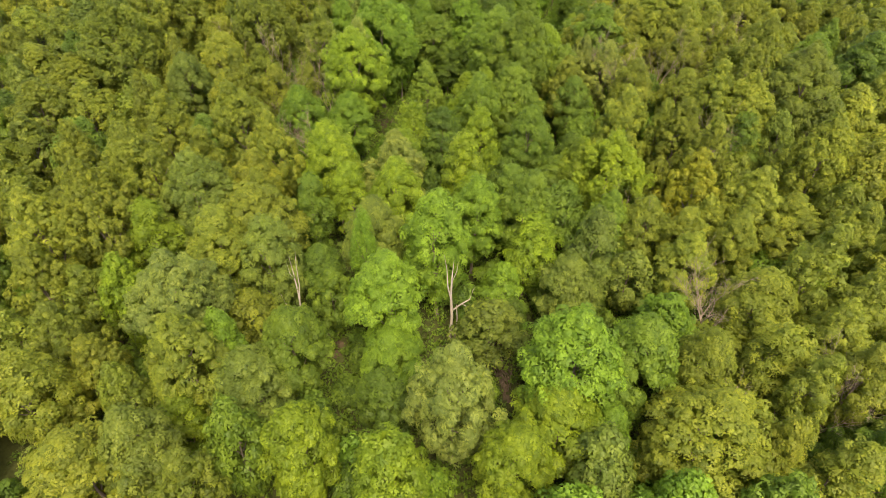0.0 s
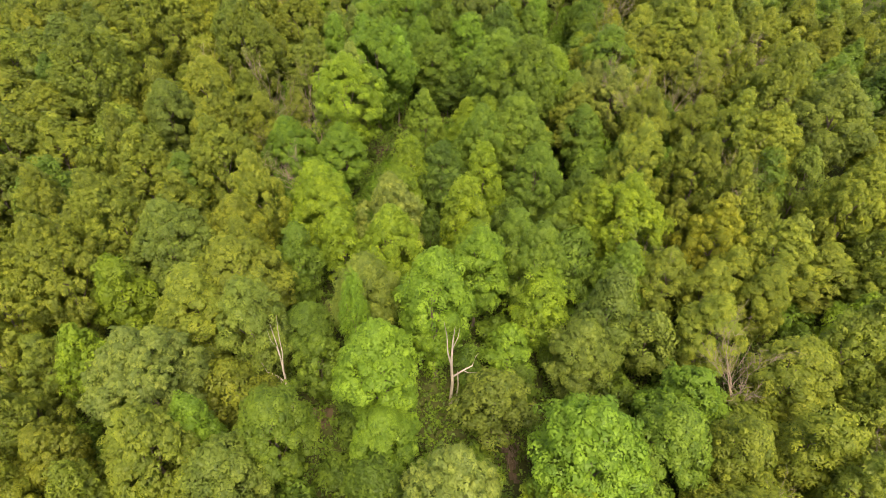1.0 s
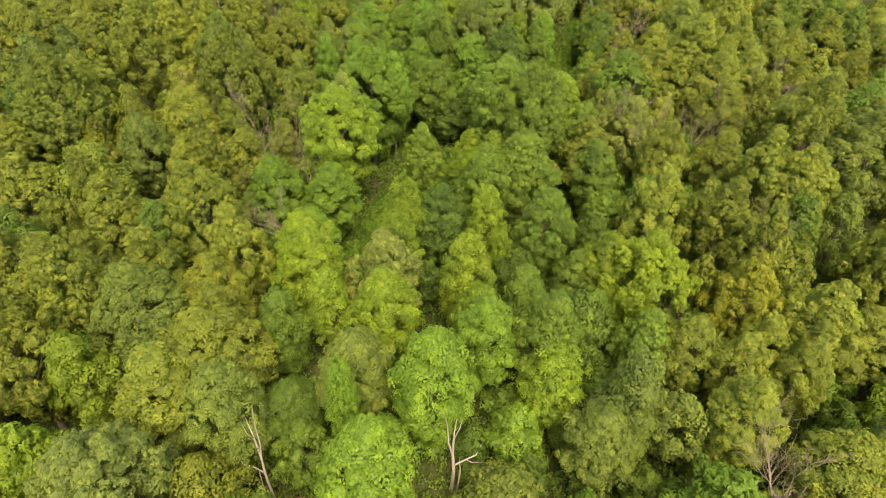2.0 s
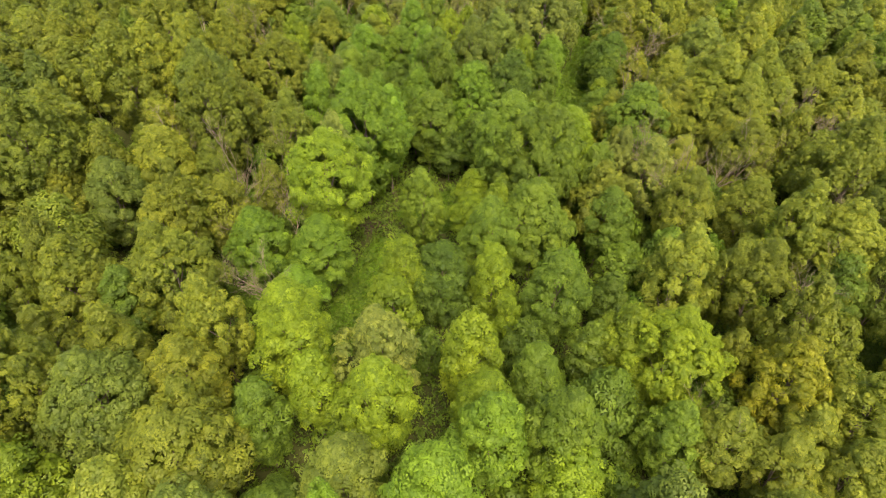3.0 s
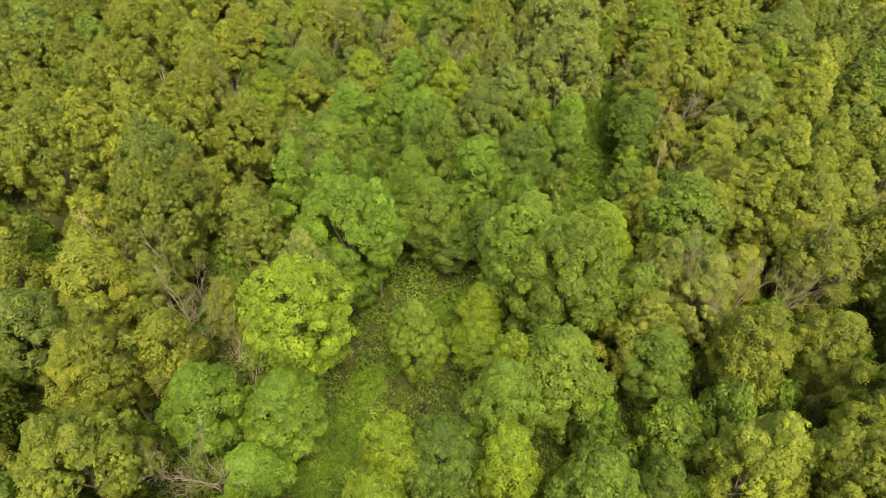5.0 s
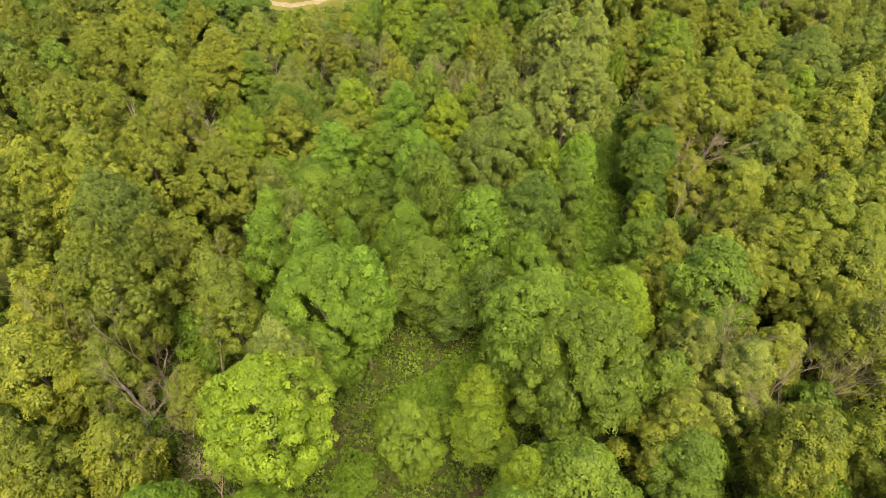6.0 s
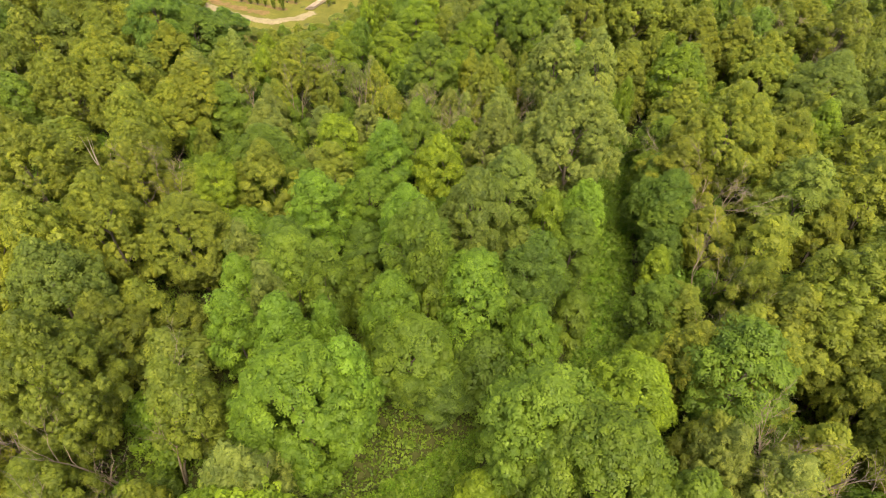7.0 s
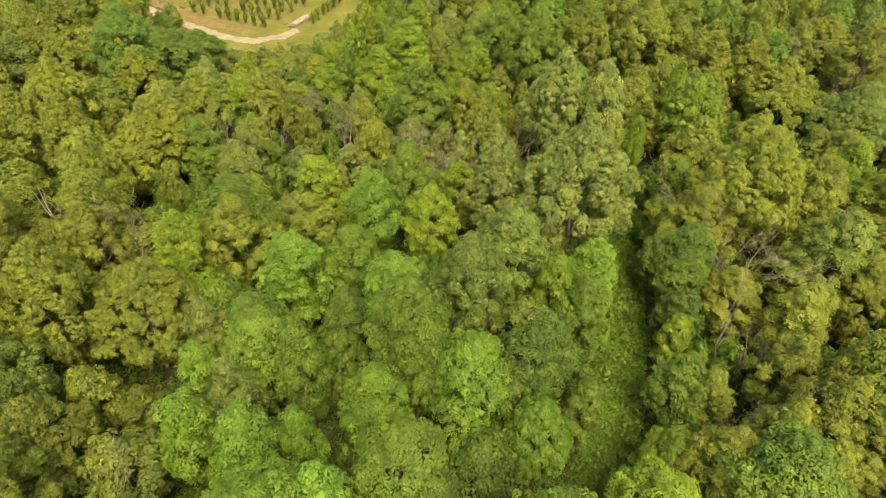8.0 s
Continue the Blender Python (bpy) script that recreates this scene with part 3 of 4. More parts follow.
tree(-29.0, 71.0, 13.0, 2.4, "olive", "round")
tree(8.9, 71.2, 15.2, 3.3, "mid", "round")
tree(4.8, 71.5, 13.8, 1.6, "lime", "round")
tree(-26.4, 71.7, 14.8, 2.1, "vignette_olive", "spray")
tree(-23.0, 73.3, 12.5, 2.2, "sallow", "round")
tree(24.8, 73.8, 14.1, 2.9, "sallow", "round")
tree(16.9, 74.1, 11.4, 2.5, "dark", "round")
tree(-50.2, 74.3, 13.0, 4.1, "vignette_olive", "spray")
tree(-35.3, 74.7, 13.9, 2.9, "grey", "round")
tree(31.7, 75.1, 12.5, 2.7, "olive", "round")
tree(-12.9, 75.2, 17.2, 4.1, "lime", "round")
tree(16.2, 76.1, 13.2, 2.9, "olive", "spray")
tree(-42.0, 76.1, 10.5, 3.1, "olive", "spray")
tree(-2.6, 75.8, 12.0, 2.4, "mid", "spray")
tree(-14.3, 64.5, 8.5, 2.2, "bright", "round")
tree(41.7, 77.4, 18.0, 4.4, "olive", "spray")
tree(2.9, 78.0, 6.7, 2.2, "lime", "tiered")
tree(-45.6, 78.7, 18.2, 4.8, "vignette_olive", "spray")
tree(15.7, 79.0, 13.5, 2.2, "mid", "round")
tree(-20.2, 79.5, 9.7, 1.9, "olive", "round")
tree(22.4, 79.9, 14.0, 2.6, "pale", "spray")
tree(9.8, 80.0, 17.6, 4.6, "mid", "round", twin=True)
tree(-31.3, 80.0, 14.1, 3.0, "olive", "round")
tree(-11.8, 79.4, 16.2, 2.8, "pale", "spray")
tree(-26.5, 80.9, 11.7, 2.4, "vignette_olive", "spray")
tree(2.8, 80.9, 8.0, 2.0, "lime", "round")
tree(19.8, 82.3, 13.5, 2.4, "pale", "spray")
tree(26.7, 83.0, 12.4, 2.0, "sallow", "round")
tree(60.5, 83.0, 14.4, 3.2, "dark", "round")
tree(34.5, 83.6, 13.9, 3.3, "olive", "round")
tree(7.0, 83.7, 17.1, 3.9, "mid", "round")
tree(19.0, 83.9, 12.1, 2.0, "olive", "spray")
tree(-45.4, 84.2, 15.7, 4.1, "olive", "spray")
tree(-18.0, 85.6, 15.0, 2.2, "vignette_olive", "spray")
tree(-9.6, 85.2, 16.8, 4.6, "bright", "round")
tree(-33.8, 86.7, 13.7, 2.1, "sallow", "tiered")
tree(-7.1, 87.0, 14.9, 2.2, "bright", "round")
tree(-27.9, 87.0, 17.8, 4.3, "vignette_olive", "spray")
tree(33.1, 87.6, 12.4, 2.4, "olive", "spray")
tree(14.8, 87.8, 13.0, 2.8, "lime", "round")
tree(22.7, 88.3, 15.8, 3.4, "mid", "tiered")
tree(25.7, 89.4, 14.0, 2.6, "olive", "spray")
tree(35.4, 90.7, 14.9, 3.2, "olive", "round")
tree(20.2, 90.8, 13.1, 2.7, "olive", "spray")
tree(0.2, 90.2, 7.5, 2.0, "dark", "round")
tree(49.3, 91.5, 13.9, 3.3, "olive", "spray")
tree(33.4, 91.6, 13.3, 3.0, "olive", "spray")
tree(-12.0, 91.4, 15.2, 2.2, "bright", "round")
tree(-8.6, 92.0, 14.9, 1.4, "bright", "round")
tree(24.4, 92.2, 13.1, 2.4, "olive", "spray")
tree(17.8, 92.4, 9.2, 2.4, "lime", "round")
tree(31.2, 92.4, 12.7, 3.0, "olive", "spray")
tree(-2.2, 91.8, 12.4, 3.0, "mid", "round")
tree(-16.3, 93.0, 14.4, 2.0, "bright", "round")
tree(-26.9, 93.1, 13.2, 3.1, "vignette_olive", "spray")
tree(37.3, 93.2, 16.5, 2.4, "olive", "round")
tree(41.1, 93.8, 13.9, 3.3, "olive", "spray")
tree(11.6, 96.4, 10.1, 1.8, "mid", "round")
tree(29.5, 95.0, 13.3, 2.8, "olive", "round")
tree(8.0, 94.4, 11.4, 2.4, "bright", "round")
tree(34.0, 95.3, 17.3, 3.4, "olive", "spray")
tree(-13.9, 95.6, 14.2, 1.9, "pale", "spray")
tree(-31.4, 95.9, 16.8, 3.6, "grey", "round")
tree(-4.4, 95.4, 13.5, 2.5, "bright", "round")
tree(-42.4, 96.9, 17.4, 5.0, "vignette_olive", "spray")
tree(31.8, 96.9, 15.1, 2.2, "olive", "round")
tree(-22.4, 96.9, 8.2, 1.7, "vignette_olive", "spray")
tree(22.0, 97.9, 9.5, 2.0, "olive", "spray")
tree(-17.0, 97.9, 12.7, 1.9, "bright", "round")
tree(-10.0, 98.4, 13.9, 2.0, "mid", "round")
tree(3.2, 98.6, 13.2, 3.0, "bright", "tiered")
tree(7.6, 98.6, 13.9, 2.7, "dark", "round")
tree(48.5, 98.6, 14.9, 3.8, "olive", "spray")
tree(-39.4, 98.7, 17.3, 2.8, "sallow", "tiered")
tree(20.3, 99.0, 9.4, 2.0, "mid", "tiered")
tree(-1.3, 99.3, 16.2, 2.0, "mid", "tiered")
tree(29.1, 99.5, 11.2, 2.4, "olive", "spray")
tree(8.7, 100.0, 14.0, 2.1, "dark", "tiered")
tree(-34.9, 100.1, 17.6, 3.1, "olive", "spray")
tree(-13.2, 100.2, 14.6, 3.2, "mid", "round")
tree(-17.5, 101.8, 12.8, 2.0, "pale", "spray")
tree(-2.4, 102.2, 15.9, 3.0, "mid", "round")
tree(42.8, 102.3, 15.1, 2.8, "olive", "spray")
tree(-14.2, 102.4, 14.2, 2.6, "mid", "round")
tree(31.2, 103.9, 12.9, 2.3, "sallow", "round")
tree(-31.0, 104.2, 16.1, 3.6, "olive", "spray")
tree(21.7, 104.7, 7.9, 1.5, "lime", "round")
tree(-24.5, 105.5, 12.8, 4.4, "olive", "spray")
tree(-3.1, 105.6, 14.7, 2.5, "bright", "round")
tree(13.0, 105.9, 11.3, 2.7, "mid", "round")
tree(3.3, 106.5, 16.1, 2.9, "grey", "round")
tree(-7.7, 107.1, 8.2, 2.2, "dark", "round")
tree(38.7, 107.4, 11.8, 2.4, "olive", "spray")
tree(10.5, 107.4, 12.9, 1.7, "lime", "round")
tree(27.8, 107.9, 10.0, 2.8, "olive", "spray")
tree(43.3, 109.4, 15.4, 3.0, "olive", "round")
tree(-12.6, 109.3, 13.3, 3.0, "bright", "tiered")
tree(14.8, 110.3, 11.6, 2.2, "bright", "round")
tree(37.2, 110.5, 14.8, 3.2, "grey", "tiered")
tree(24.5, 111.0, 9.1, 2.6, "mid", "round")
tree(7.4, 111.2, 15.0, 2.8, "grey", "round")
tree(34.2, 111.3, 10.2, 2.6, "olive", "round")
tree(-7.4, 111.6, 11.9, 2.5, "bright", "round")
tree(-22.9, 111.9, 13.2, 2.5, "lime", "round")
tree(-31.2, 112.7, 13.8, 2.7, "olive", "spray")
tree(24.6, 112.7, 11.3, 2.5, "dark", "round")
tree(22.8, 114.3, 9.0, 1.9, "dark", "round")
tree(23.2, 107.4, 8.4, 1.7, "dark", "tiered")
tree(25.0, 118.4, 9.5, 2.0, "dark", "round")
tree(23.9, 116.0, 7.5, 1.6, "dark", "round")
tree(24.8, 121.3, 7.5, 1.6, "mid", "round")
tree(26.6, 127.6, 8.0, 1.6, "mid", "tiered")
tree(22.8, 105.6, 5.8, 1.2, "mid", "round")
tree(22.2, 101.4, 7.0, 1.6, "olive", "round")
tree(17.5, 48.5, 11.5, 2.4, "mid", "spray")
tree(21.4, 48.0, 11.2, 2.4, "olive", "round")
tree(24.6, 46.4, 11.5, 2.3, "olive", "spray")
tree(29.6, 45.8, 12.0, 2.4, "olive", "round")
tree(27.4, 124.2, 10.5, 2.3, "mid", "round")
tree(-42.4, 113.0, 16.4, 3.7, "olive", "spray")
tree(-18.2, 114.2, 13.3, 3.1, "olive", "spray")
tree(-32.2, 116.2, 14.3, 2.3, "sallow", "round")
tree(46.5, 116.7, 16.2, 3.2, "sallow", "round")
tree(-0.2, 116.7, 12.6, 2.6, "lime", "round")
tree(27.0, 116.8, 12.4, 3.3, "olive", "spray")
tree(-18.6, 116.9, 13.6, 3.4, "mid", "round")
tree(-11.9, 117.1, 11.5, 2.2, "olive", "spray")
tree(-5.5, 118.1, 13.4, 2.3, "bright", "round")
tree(14.6, 119.2, 17.9, 5.2, "pale", "spray")
tree(32.1, 119.0, 17.1, 4.6, "olive", "spray")
tree(5.5, 119.2, 14.5, 2.7, "pale", "spray")
tree(28.4, 119.5, 13.1, 3.1, "olive", "spray")
tree(39.6, 120.0, 14.4, 2.8, "sallow", "round")
tree(-34.5, 121.1, 14.8, 2.7, "sallow", "tiered")
tree(-35.1, 123.2, 14.3, 2.5, "sallow", "round")
tree(-2.8, 123.2, 13.3, 2.6, "mid", "round")
tree(45.2, 123.7, 13.5, 2.5, "lime", "round")
tree(-12.6, 125.5, 10.1, 2.4, "lime", "tiered")
tree(44.7, 125.6, 13.2, 2.5, "sallow", "round")
tree(7.2, 126.3, 12.7, 2.4, "pale", "spray")
tree(21.7, 126.4, 14.9, 1.1, "lime", "round")
tree(-21.7, 127.3, 10.4, 2.6, "pale", "spray")
tree(-9.1, 127.4, 9.6, 2.2, "pale", "spray")
tree(29.8, 127.7, 13.3, 3.4, "olive", "spray")
tree(3.4, 128.0, 11.1, 1.6, "pale", "spray")
tree(-33.3, 128.9, 11.5, 3.3, "olive", "spray")
tree(43.7, 128.9, 12.1, 1.9, "olive", "round")
tree(-40.7, 129.4, 14.1, 2.7, "olive", "spray")
tree(-14.8, 129.4, 8.5, 1.9, "pale", "round")
tree(5.7, 130.4, 14.8, 2.5, "olive", "spray")
tree(38.1, 130.5, 12.2, 2.6, "sallow", "round")
tree(-31.7, 131.4, 13.4, 3.9, "sallow", "round")
tree(-27.5, 131.4, 10.2, 3.1, "mid", "round")
tree(19.5, 132.0, 18.2, 2.6, "pale", "round")
tree(50.6, 133.2, 15.4, 4.6, "grey", "round")
tree(-48.4, 133.2, 13.4, 3.7, "olive", "spray")
tree(14.7, 133.6, 18.2, 3.4, "pale", "spray")
tree(-42.5, 134.4, 16.3, 3.9, "olive", "spray")
tree(31.8, 135.9, 14.6, 3.4, "lime", "round")
tree(44.2, 137.6, 12.2, 3.7, "olive", "spray")
tree(-28.9, 138.7, 12.4, 3.0, "olive", "spray")
tree(-16.8, 139.1, 10.2, 2.1, "olive", "spray")
tree(-1.4, 139.2, 13.5, 3.1, "mid", "round")
tree(-21.7, 141.8, 10.8, 2.2, "olive", "spray")
tree(45.8, 142.2, 13.4, 3.9, "olive", "spray")
tree(32.0, 142.8, 13.1, 1.3, "lime", "tiered")
tree(-13.9, 145.3, 10.1, 2.2, "lime", "round")
tree(-39.8, 147.7, 10.8, 3.1, "olive", "spray")
tree(44.1, 148.0, 12.7, 2.8, "sallow", "round")
tree(59.8, 148.8, 15.7, 3.4, "olive", "round")
tree(39.0, 149.2, 13.1, 3.4, "olive", "spray")
tree(-7.4, 150.8, 9.9, 3.1, "lime", "round")
tree(5.0, 151.1, 11.9, 3.1, "lime", "round")
tree(-42.9, 151.9, 15.4, 3.9, "dark", "round")
tree(14.5, 152.3, 16.0, 3.8, "mid", "round")
tree(-38.2, 153.1, 11.8, 4.5, "dark", "round")
tree(22.2, 153.9, 15.0, 3.5, "olive", "spray")
tree(31.1, 156.3, 14.9, 4.0, "olive", "spray")
tree(-3.8, 157.3, 11.3, 3.3, "lime", "round")
tree(10.1, 158.6, 12.9, 3.7, "mid", "round")
tree(59.8, 159.3, 12.1, 3.8, "olive", "spray")
tree(-35.5, 159.4, 8.6, 3.5, "dark", "round")


# ---- trees between and beyond those above ----
def room(x, y, r, slack, low=0.0):
    return all((x - a) ** 2 + (y - b) ** 2 > (slack * (r + c)) ** 2 for a, b, c, h in PLACED if h > low and abs(y - b) < 12)


def tone_at(x, y):
    """Paler olive crowns at the sides of the wood, greener ones along the middle: lens vignette put into leaf colour.
    """
    if -36 < x < 16 and y > 120:
        return pick.choice(["pale", "sallow", "lime", "olive", "pale", "mid"])
    if abs(x - 3) < 19:
        return pick.choice(["bright", "mid", "mid", "dark", "grey"])
    mid = math.exp(-((x - 2) / 22) ** 2)
    u = pick.random()
    if u < 0.92 * mid:
        return pick.choice(["bright", "mid", "lime", "dark"])
    # duller leaf tones on the left stand in for lens darkening there
    if x < -10 and y < 100:
        return pick.choice(["vignette_olive", "olive", "mid", "vignette_olive", "grey", "dark", "vignette_olive"])
    return pick.choice(["olive", "olive", "mid", "vignette_olive", "grey", "vignette_olive", "olive"])


def woodland(name, label, category, stand, kinds):
    """A stand of trees too many to tell apart: crowns and stems that share a few meshes; each has the tone of its kind."""
    ob = tagged(new(name), label, category, kind="stuff")
    for x, y, h, r, tone in stand:
        mesh, wide, tall = pick.choice(kinds)
        z = ground_z(x, y)
        crown, stem = new("crown", mesh), new("trunk", TRUNKS[pick.randrange(5)])
        crown.location, stem.location = (x, y, z + h * 0.12), (x, y, z)
        crown.scale = (r / wide * pick.uniform(0.9, 1.12), r / wide * pick.uniform(0.9, 1.12), h * 0.88 / tall)
        crown.rotation_euler = (pick.uniform(-0.05, 0.05), pick.uniform(-0.05, 0.05), pick.uniform(0, 6.28))
        crown.color = shade(tone)
        stem.scale = (h * 0.75, h * 0.75, h * 0.88)
        crown.parent = stem.parent = ob
    return ob


def blocks(stand, size=140):
    """The stand cut into blocks along the walk."""
    stand = sorted(stand, key=lambda tree_row: tree_row[1])
    return [stand[i:i + size] for i in range(0, len(stand), size)]


def in_view(x, y):
    return abs(x) < 0.77 * (min(y, 95) * 0.725 + 25) + 5


def shades_open_ground(x, y, r):
    """True where a crown would hang over or stand close before open ground."""
    return any(open_ground(x + dx * (1 + dy / 60), y + dy) for dy in (0, 3, 6, 9) for dx in (-r, 0, r))


near, far = [], []
for _ in range(6000):
    x, y = pick.uniform(-84, 84), pick.uniform(2, 200)
    r = pick.uniform(2.1, 3.2)
    seen = abs(x) < 16 + 0.28 * y and 22 < y < 150
    if shades_open_ground(x, y, r) or not in_view(x, y) or math.hypot(x, y + 10) > 206 or not room(x, y, r, 0.84 if seen else 0.82):
        continue
    h = pick.uniform(7.5, 11.0) if seen else pick.uniform(10.5, 14.0)
    if -36 < x < 16 and y > 120:
        h, r = pick.uniform(8.0, 10.5), r * 0.72
    if -46 < x < -14 and y > 148:
        h, r = pick.uniform(3.5, 5.5), min(r, 2.0)
    (near if abs(x) < 46 and y < 135 else far).append((x, y, h, r, tone_at(x, y)))
    PLACED.append((x, y, r, h))
for _ in range(1600):
    # the wood goes on behind the start and beside it
    x, y, r = pick.uniform(-66, 66), pick.uniform(-28, 62), pick.uniform(2.4, 3.4)
    if (in_view(x, y) and y > 2) or not room(x, y, r, 0.9):
        continue
    far.append((x, y, pick.uniform(10.5, 14.0), r, tone_at(x, y)))
    PLACED.append((x, y, r, 12))
MIDDLE = [(crown_mesh("crown", st, 2.6, 9.0, 60 + k, 0.26, 0.9, 20), 2.6, 9.0) for st in SHAPES for k in range(3)]
TALL = [(crown_mesh("crown", st, 2.8, 12.0, 80 + k, 0.3, 0.9, 20), 2.8, 12.0) for st in SHAPES for k in range(3)]
LOW = [(crown_mesh("crown", st, 1.6, 4.5, 90 + k, 0.26, 0.8, 18), 1.6, 4.5) for st in SHAPES for k in range(2)]
for rows in blocks(near):
    woodland("background_trees", "mixed green woodland trees filling the canopy", "woods", rows, MIDDLE)
for rows in blocks(far):
    woodland("outer_trees", "mixed green woodland trees at the edges", "woods", rows, TALL)
stand = []
for _ in range(2600):
    x, y = pick.uniform(-48, 48), pick.uniform(16, 150)
    r = pick.uniform(1.2, 1.8)
    if any(open_ground(x + dx, y + dy) for dx in (-r, 0, r) for dy in (0, 2, 4)) or not room(x, y, r, 0.66):
        continue
    stand.append((x, y, pick.uniform(3.0, 7.0), r, pick.choice(["mid", "dark", "bright", "mid"])))
    PLACED.append((x, y, r, 5))
for _ in range(420):
    # scrub along the edge of the orchard
    x, y = pick.uniform(-50, -8), pick.uniform(156, 190)
    r = pick.uniform(0.9, 1.6)
    if in_poly(x, y + 1, ORCHARD) or in_poly(x - 1, y, ORCHARD) or in_poly(x + 1, y + 3, ORCHARD) or not room(x, y, r, 0.6):
        continue
    stand.append((x, y, pick.uniform(2.0, 3.6), r, pick.choice(["olive", "sallow", "mid", "pale"])))
    PLACED.append((x, y, r, 5))
for rows in blocks(stand):
    woodland("understorey", "low green saplings and shrubs under the trees", "shrubs", rows, LOW)


# ---- dead and bare trees ----
BARE = {
    "snag": [snag_mesh("stem")] * 2,
    "spread": [bare_mesh("stem", s, 3, TWIG, 5, 0.75, 3, 0.013, 0.3) for s in (5, 12)],
    "twiggy": [bare_mesh("stem", s, 1, TWIG, 6, 0.8, 3, 0.017, 0.35) for s in (15, 16)],
    "thin": [bare_mesh("stem", s, 2, TWIG, 3, 0.55, 3, 0.014, 0.45) for s in (21, 33)],
}
DEAD_WORDS = {
    "snag": "bleached dead trunk with few broken limbs above undergrowth",
    "spread": "wide bare grey dead tree with forked pale limbs",
    "twiggy": "leafless tree with a haze of dry brown twigs",
    "thin": "slender leaning bare tree between green crowns",
}


def bare_tree(x, y, height, width, kind, turn=0.0, lean=0.0):
    root = tagged(new("dead_tree"), DEAD_WORDS[kind], "dead tree", "dead trees")
    root.location = (x, y, ground_z(x, y))
    stem = new("stem", BARE[kind][int(abs(x) * 7) % 2])
    stem.scale = (width, width, height)
    stem.rotation_euler = (lean, 0, turn)
    stem.parent = root
    return root


bare_tree(29.1, 112.4, 11.5, 14, "spread", 0.4)
bare_tree(-40.1, 120.4, 10, 9, "snag", 1.0)
bare_tree(-27.7, 113.2, 12.3, 10, "twiggy", 2.0)
bare_tree(-24.5, 84.0, 12, 10, "thin", 0.5, 0.06)
bare_tree(-20.6, 84.6, 12.5, 10, "thin", 2.4, 0.04)
bare_tree(-23.0, 79.2, 12.5, 10, "thin", 1.2)
bare_tree(28.3, 81.5, 13, 11, "thin", 0.2)
bare_tree(-16.9, 63.4, 10.5, 9, "twiggy", 3.0)
bare_tree(0.9, 38.7, 11.8, 11, "snag", 0.1)
bare_tree(-13.2, 37.3, 12.2, 8, "snag", 3.5, 0.1)
bare_tree(24.0, 36.0, 11.8, 11, "twiggy", 1.3)
bare_tree(22.4, 94.6, 11.5, 8, "thin", 0.9)
bare_tree(24.4, 78.6, 12.0, 10, "twiggy", 2.1)
bare_tree(30.4, 82.2, 12.0, 11, "thin", 1.1, 0.1)
bare_tree(-22.4, 76.8, 9.0, 9, "twiggy", 0.4)
bare_tree(-22.1, 72.8, 9.0, 9, "twiggy", 1.9)
bare_tree(-29.9, 84.4, 11.5, 10, "thin", 0.2, -0.08)
# dry saplings in the paler belt before the orchard and along the sides
for x, y, h in ((-28.7, 141, 9.5), (-21.4, 142, 9), (-19.9, 136.6, 9.5), (-16.4, 138, 10), (-24.6, 134.6, 9), (1.4, 128, 10.5), (2.9, 126.5, 10),
                (9.3, 130.5, 10), (-9.6, 133, 9.5), (-1.8, 129, 10.5), (-11.1, 135, 9.5), (34.7, 142.6, 10), (53.5, 154, 12), (46, 152.4, 11)):
    bare_tree(x, y, h, h * 0.75, "twiggy" if h > 9.8 else "thin", x * 3.1)
for x, y, h in ((48.8, 133.5, 10.5), (26.4, 103.2, 11), (56.5, 146.8, 11), (22.6, 82, 12.5), (38.7, 70.6, 12), (45.1, 94, 11.5), (44.7, 88.5, 11.5),
                (33, 60, 11.5), (21.2, 51.4, 10), (-15.7, 70.5, 11), (35.6, 85, 12), (30.8, 26, 11), (23.4, 25.8, 10.5), (43.8, 90.2, 12), (35.5, 61.6, 11.5)):
    bare_tree(x, y, h, h * 0.8, "thin" if int(y) % 2 else "twiggy", y * 1.7, 0.05)


# ---- loose wood ----
def brush_pile(x, y, length, wide, turn, seed, label):
    rng = np.random.default_rng(seed)
    ob = tagged(new("brush_pile"), label, "brush pile")
    ob.location = (x, y, ground_z(x, y))
    for _ in range(34):
        a = turn + rng.normal(0, 0.5)
        ln = rng.uniform(0.5, 1.0) * length
        c = np.array([rng.normal(0, wide * 0.4), rng.normal(0, wide * 0.4), abs(rng.normal(0.35, 0.3))])
        way = np.array([math.cos(a), math.sin(a), rng.normal(0.08, 0.14)]) * ln * 0.5
        mid = c + rng.normal(0, 0.08, 3)
        stick = tube([c - way, mid, c + way], [0.045 * rng.uniform(0.5, 1.4), 0.035, 0.012], 5)
        new("branch", mesh_from("branch", *stick, BRUSH)).parent = ob


brush_pile(5.7, 34.6, 4.2, 1.3, 1.9, 1, "heap of fallen brown branches over a gully")
brush_pile(5.9, 37.8, 3.4, 1.0, 1.3, 5, "fallen brown branches lying along a gully")
brush_pile(-8.9, 80.2, 3.6, 1.6, 0.5, 2, "tangle of dry brown branches beside a glade")


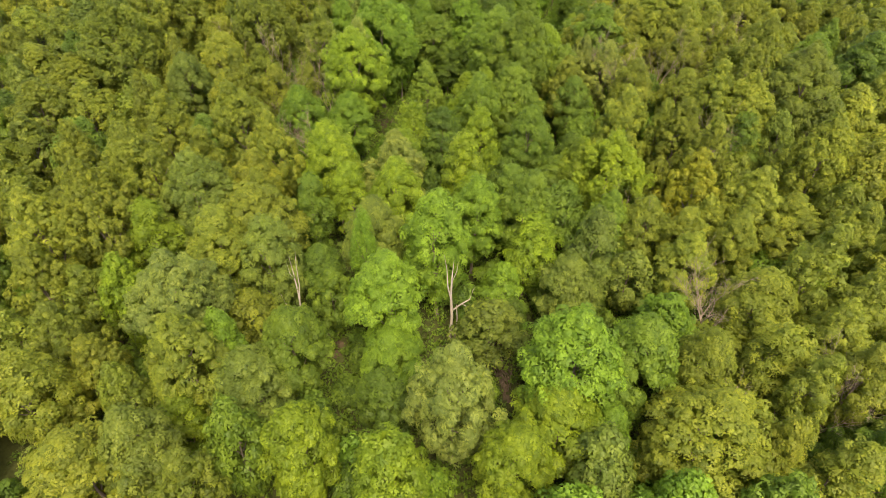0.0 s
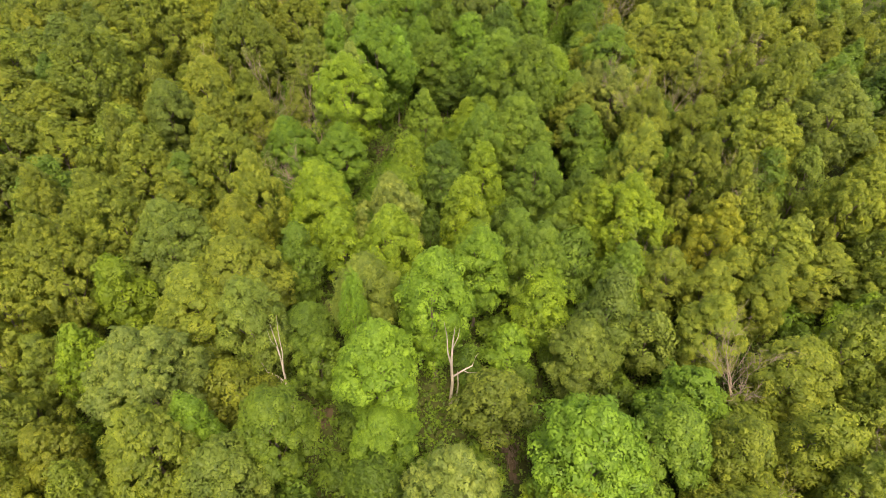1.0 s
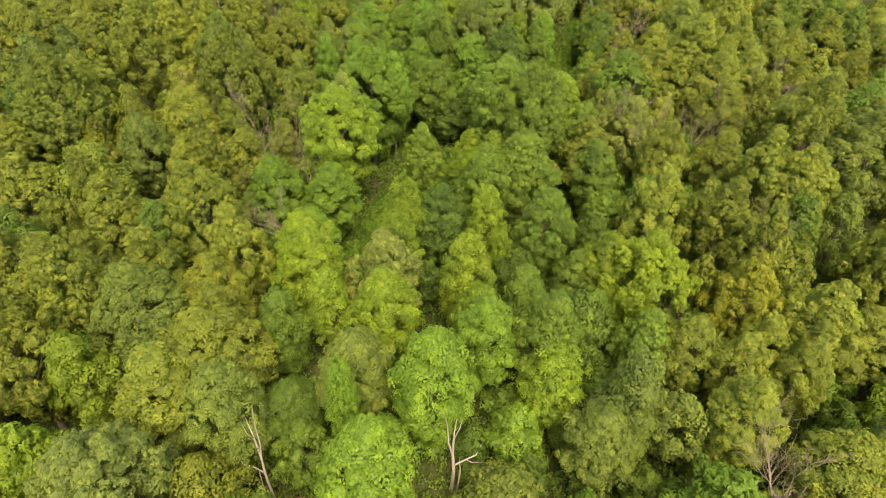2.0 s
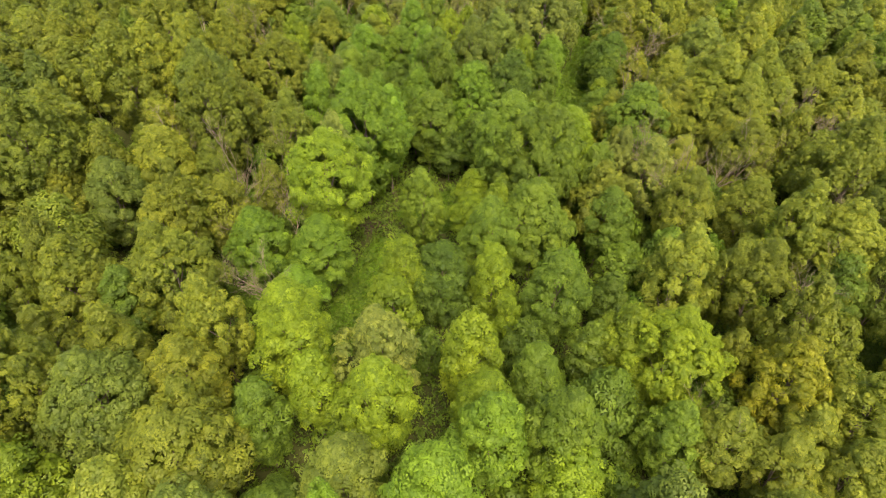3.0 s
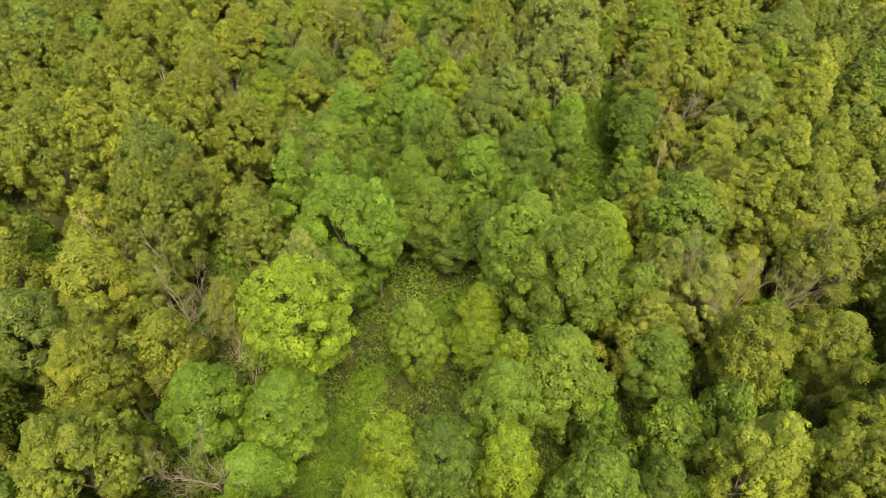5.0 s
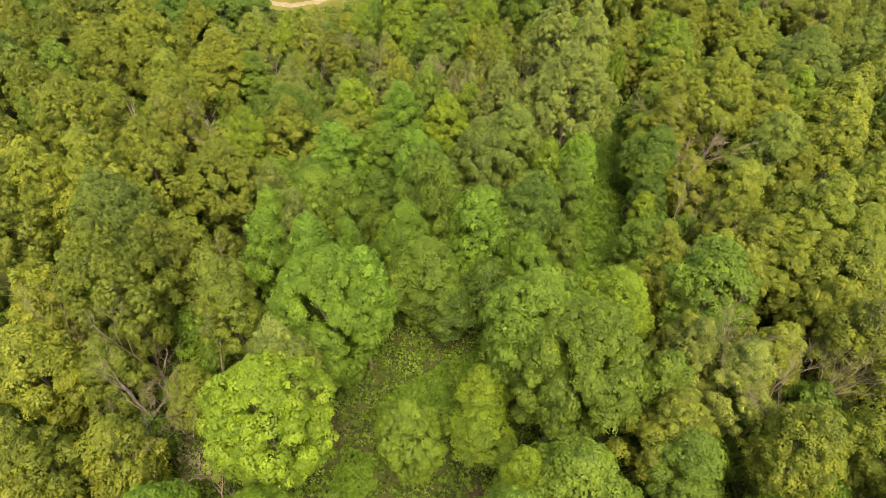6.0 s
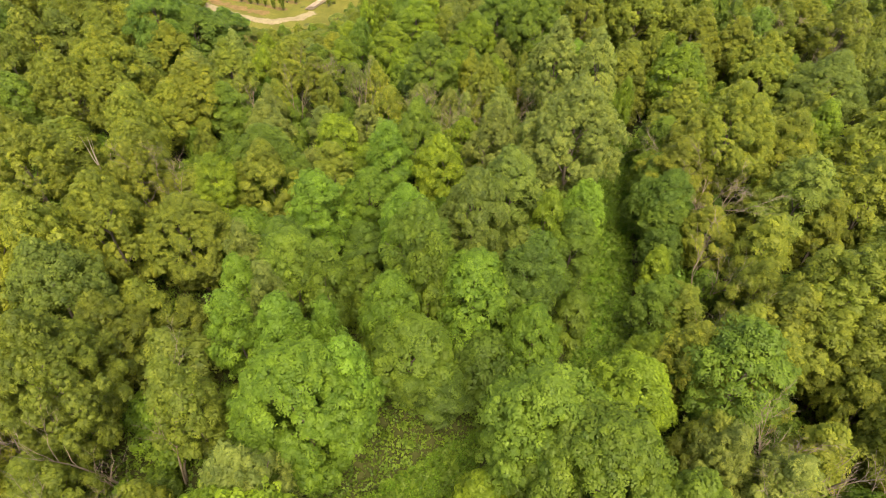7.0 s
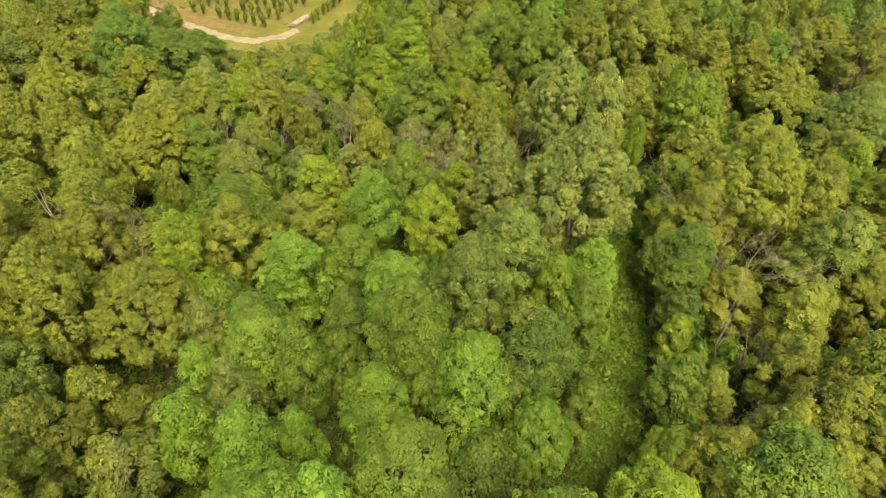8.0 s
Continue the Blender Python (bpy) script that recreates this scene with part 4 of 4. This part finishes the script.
def log_pile(x, y, turn):
    rng = np.random.default_rng(7)
    ob = tagged(new("log_pile"), "stack of pale cut logs on orchard grass", "logs")
    ob.location = (x, y, ground_z(x, y) + 0.03)
    for k in range(9):
        off, ln = (k % 5 - 2) * 0.3, rng.uniform(4.2, 5.6)
        z = 0.16 + (k // 5) * 0.27
        sh = rng.normal(0, 0.35)
        c, s = math.cos(turn), math.sin(turn)
        ends = [(-ln / 2 + sh, off), (sh, off + rng.normal(0, 0.04)), (ln / 2 + sh, off + rng.normal(0, 0.1))]
        log = tube([(c * u - s * w, s * u + c * w, z) for u, w in ends], [0.16, 0.14, 0.11], 8)
        new("log", mesh_from("log", *log, TWIG)).parent = ob


log_pile(-24.4, 182.0, 1.15)

# ---- undergrowth ----
def undergrowth():
    rng = np.random.default_rng(5)
    xy = np.concatenate([np.stack([rng.uniform(-60, 60, 12000), rng.uniform(12, 168, 12000)], axis=1),
                         np.stack([rng.uniform(-34, 34, 30000), rng.uniform(22, 132, 30000)], axis=1)])
    xy = np.array([p for p in xy if not in_poly(p[0], p[1], ORCHARD) and along(p[0], p[1], STREAM) > 0.6 and along(p[0], p[1], BROOK) > 0.6 and along(p[0], p[1], RAVINE) > 0.6])
    return xy, rng


def herb_mesh(name, xy, rng, size, count, high):
    c = np.array([(x, y, ground_z(x, y) + rng.uniform(0.05, high)) for x, y in xy])
    ax = unit(np.array([0, 0, 1.0]) + rng.normal(0, 0.3, c.shape))
    v, f, n = leaf_sprays(rng, c, ax, np.full(len(c), size), count, 0.8, 1.8, 0.5)
    return mesh_from(name, v, f, HERB, n, np.repeat(rng.uniform(0, 1, len(c)), count * 3))


xy, rng = undergrowth()
ob = tagged(new("undergrowth", herb_mesh("undergrowth", xy, rng, 0.27, 9, 1.1)), "dense low green undergrowth on the forest floor", "undergrowth", kind="stuff")
ob.color = (0.088, 0.138, 0.014, 1)

spots = []
for _ in range(190000):
    x, y = rng.uniform(-14, 33), rng.uniform(58, 152)
    if in_poly(x, y, GLADE) or in_poly(x, y, HOLLOW) or (along(x, y, TRAIL) < 2.6 and along(x, y, STREAM) > 0.5 and along(x, y, BROOK) > 0.5):
        spots.append((x, y))
ob = tagged(new("trail_weeds", herb_mesh("trail_weeds", np.array(spots), rng, 0.12, 7, 0.25)), "bright green weeds covering an overgrown trail", "weeds", kind="stuff")
ob.color = (0.092, 0.170, 0.013, 1)

# ---- orchard ----
ORCHARD_CROWN = crown_mesh("crown", "spray", 0.8, 2.6, 77, 0.17, 0.5)
ORCHARD_TRUNK = trunk_mesh("trunk", 9)


def orchard_tree(x, y, height):
    root = tagged(new("orchard_tree"), "small pruned green orchard tree in a row", "fruit tree", "orchard rows")
    root.location = (x, y, ground_z(x, y))
    trunk, crown = new("trunk", ORCHARD_TRUNK), new("crown", ORCHARD_CROWN)
    trunk.scale = (height * 1.6, height * 1.6, height)
    crown.scale = (height * 0.26, height * 0.26, height * 0.3)
    crown.location = (0, 0, height * 0.22)
    crown.rotation_euler = (0, 0, pick.uniform(0, 6.28))
    crown.color = shade("olive", 0.2)
    trunk.parent = crown.parent = root


for row in range(8):
    for k in range(0, 22):
        x = -30.6 + row * 1.9 - k * 1.75 + pick.uniform(-0.2, 0.2)
        y = 179.0 + row * 3.5 + k * 0.76 + pick.uniform(-0.2, 0.2)
        if in_poly(x, y, ORCHARD) and x < -24 + (y - 178) * 0.42 and pick.random() > 0.08:
            orchard_tree(x, y, pick.uniform(2.0, 3.0))
for k in range(12):
    orchard_tree(-21.8 + k * 0.75, 181 + k * 1.8, pick.uniform(2.2, 3.0))

# ---- far woods ----
def far_woods():
    """The wood goes on behind the camera, at both sides and in the distance."""
    rng = np.random.default_rng(9)
    bits = []
    for _ in range(5200):
        x, y = rng.uniform(-190, 190), rng.uniform(-90, 320)
        if in_poly(x, y, ORCHARD) or (in_view(x, y) and 2 < y < 196) or math.hypot(x, y - 80) > 235 or (y > 210 and abs(x) < 25):
            continue
        if rng.random() < 0.45:
            continue
        r, h = rng.uniform(2.6, 4.2), rng.uniform(10, 15)
        n = 26
        c = unit(rng.normal(size=(n, 3)) + np.array([0, 0, 0.5]))
        bits.append(leaf_sprays(rng, c * np.array([r, r, h * 0.42]) * rng.uniform(0.7, 0.95, (n, 1)) + np.array([x, y, h * 0.56]), c, np.full(n, 0.8), 7, 0.9, 1.2))
    v, f = join(bits)
    return mesh_from("far_woods", v, f, LEAF, np.concatenate([b[2] for b in bits]), np.repeat(rng.uniform(0, 1, len(v) // 21), 21))


ob = tagged(new("far_woods", far_woods()), "distant green woodland canopy", "woods", kind="stuff")
ob.color = (*TONES["mid"], 1)
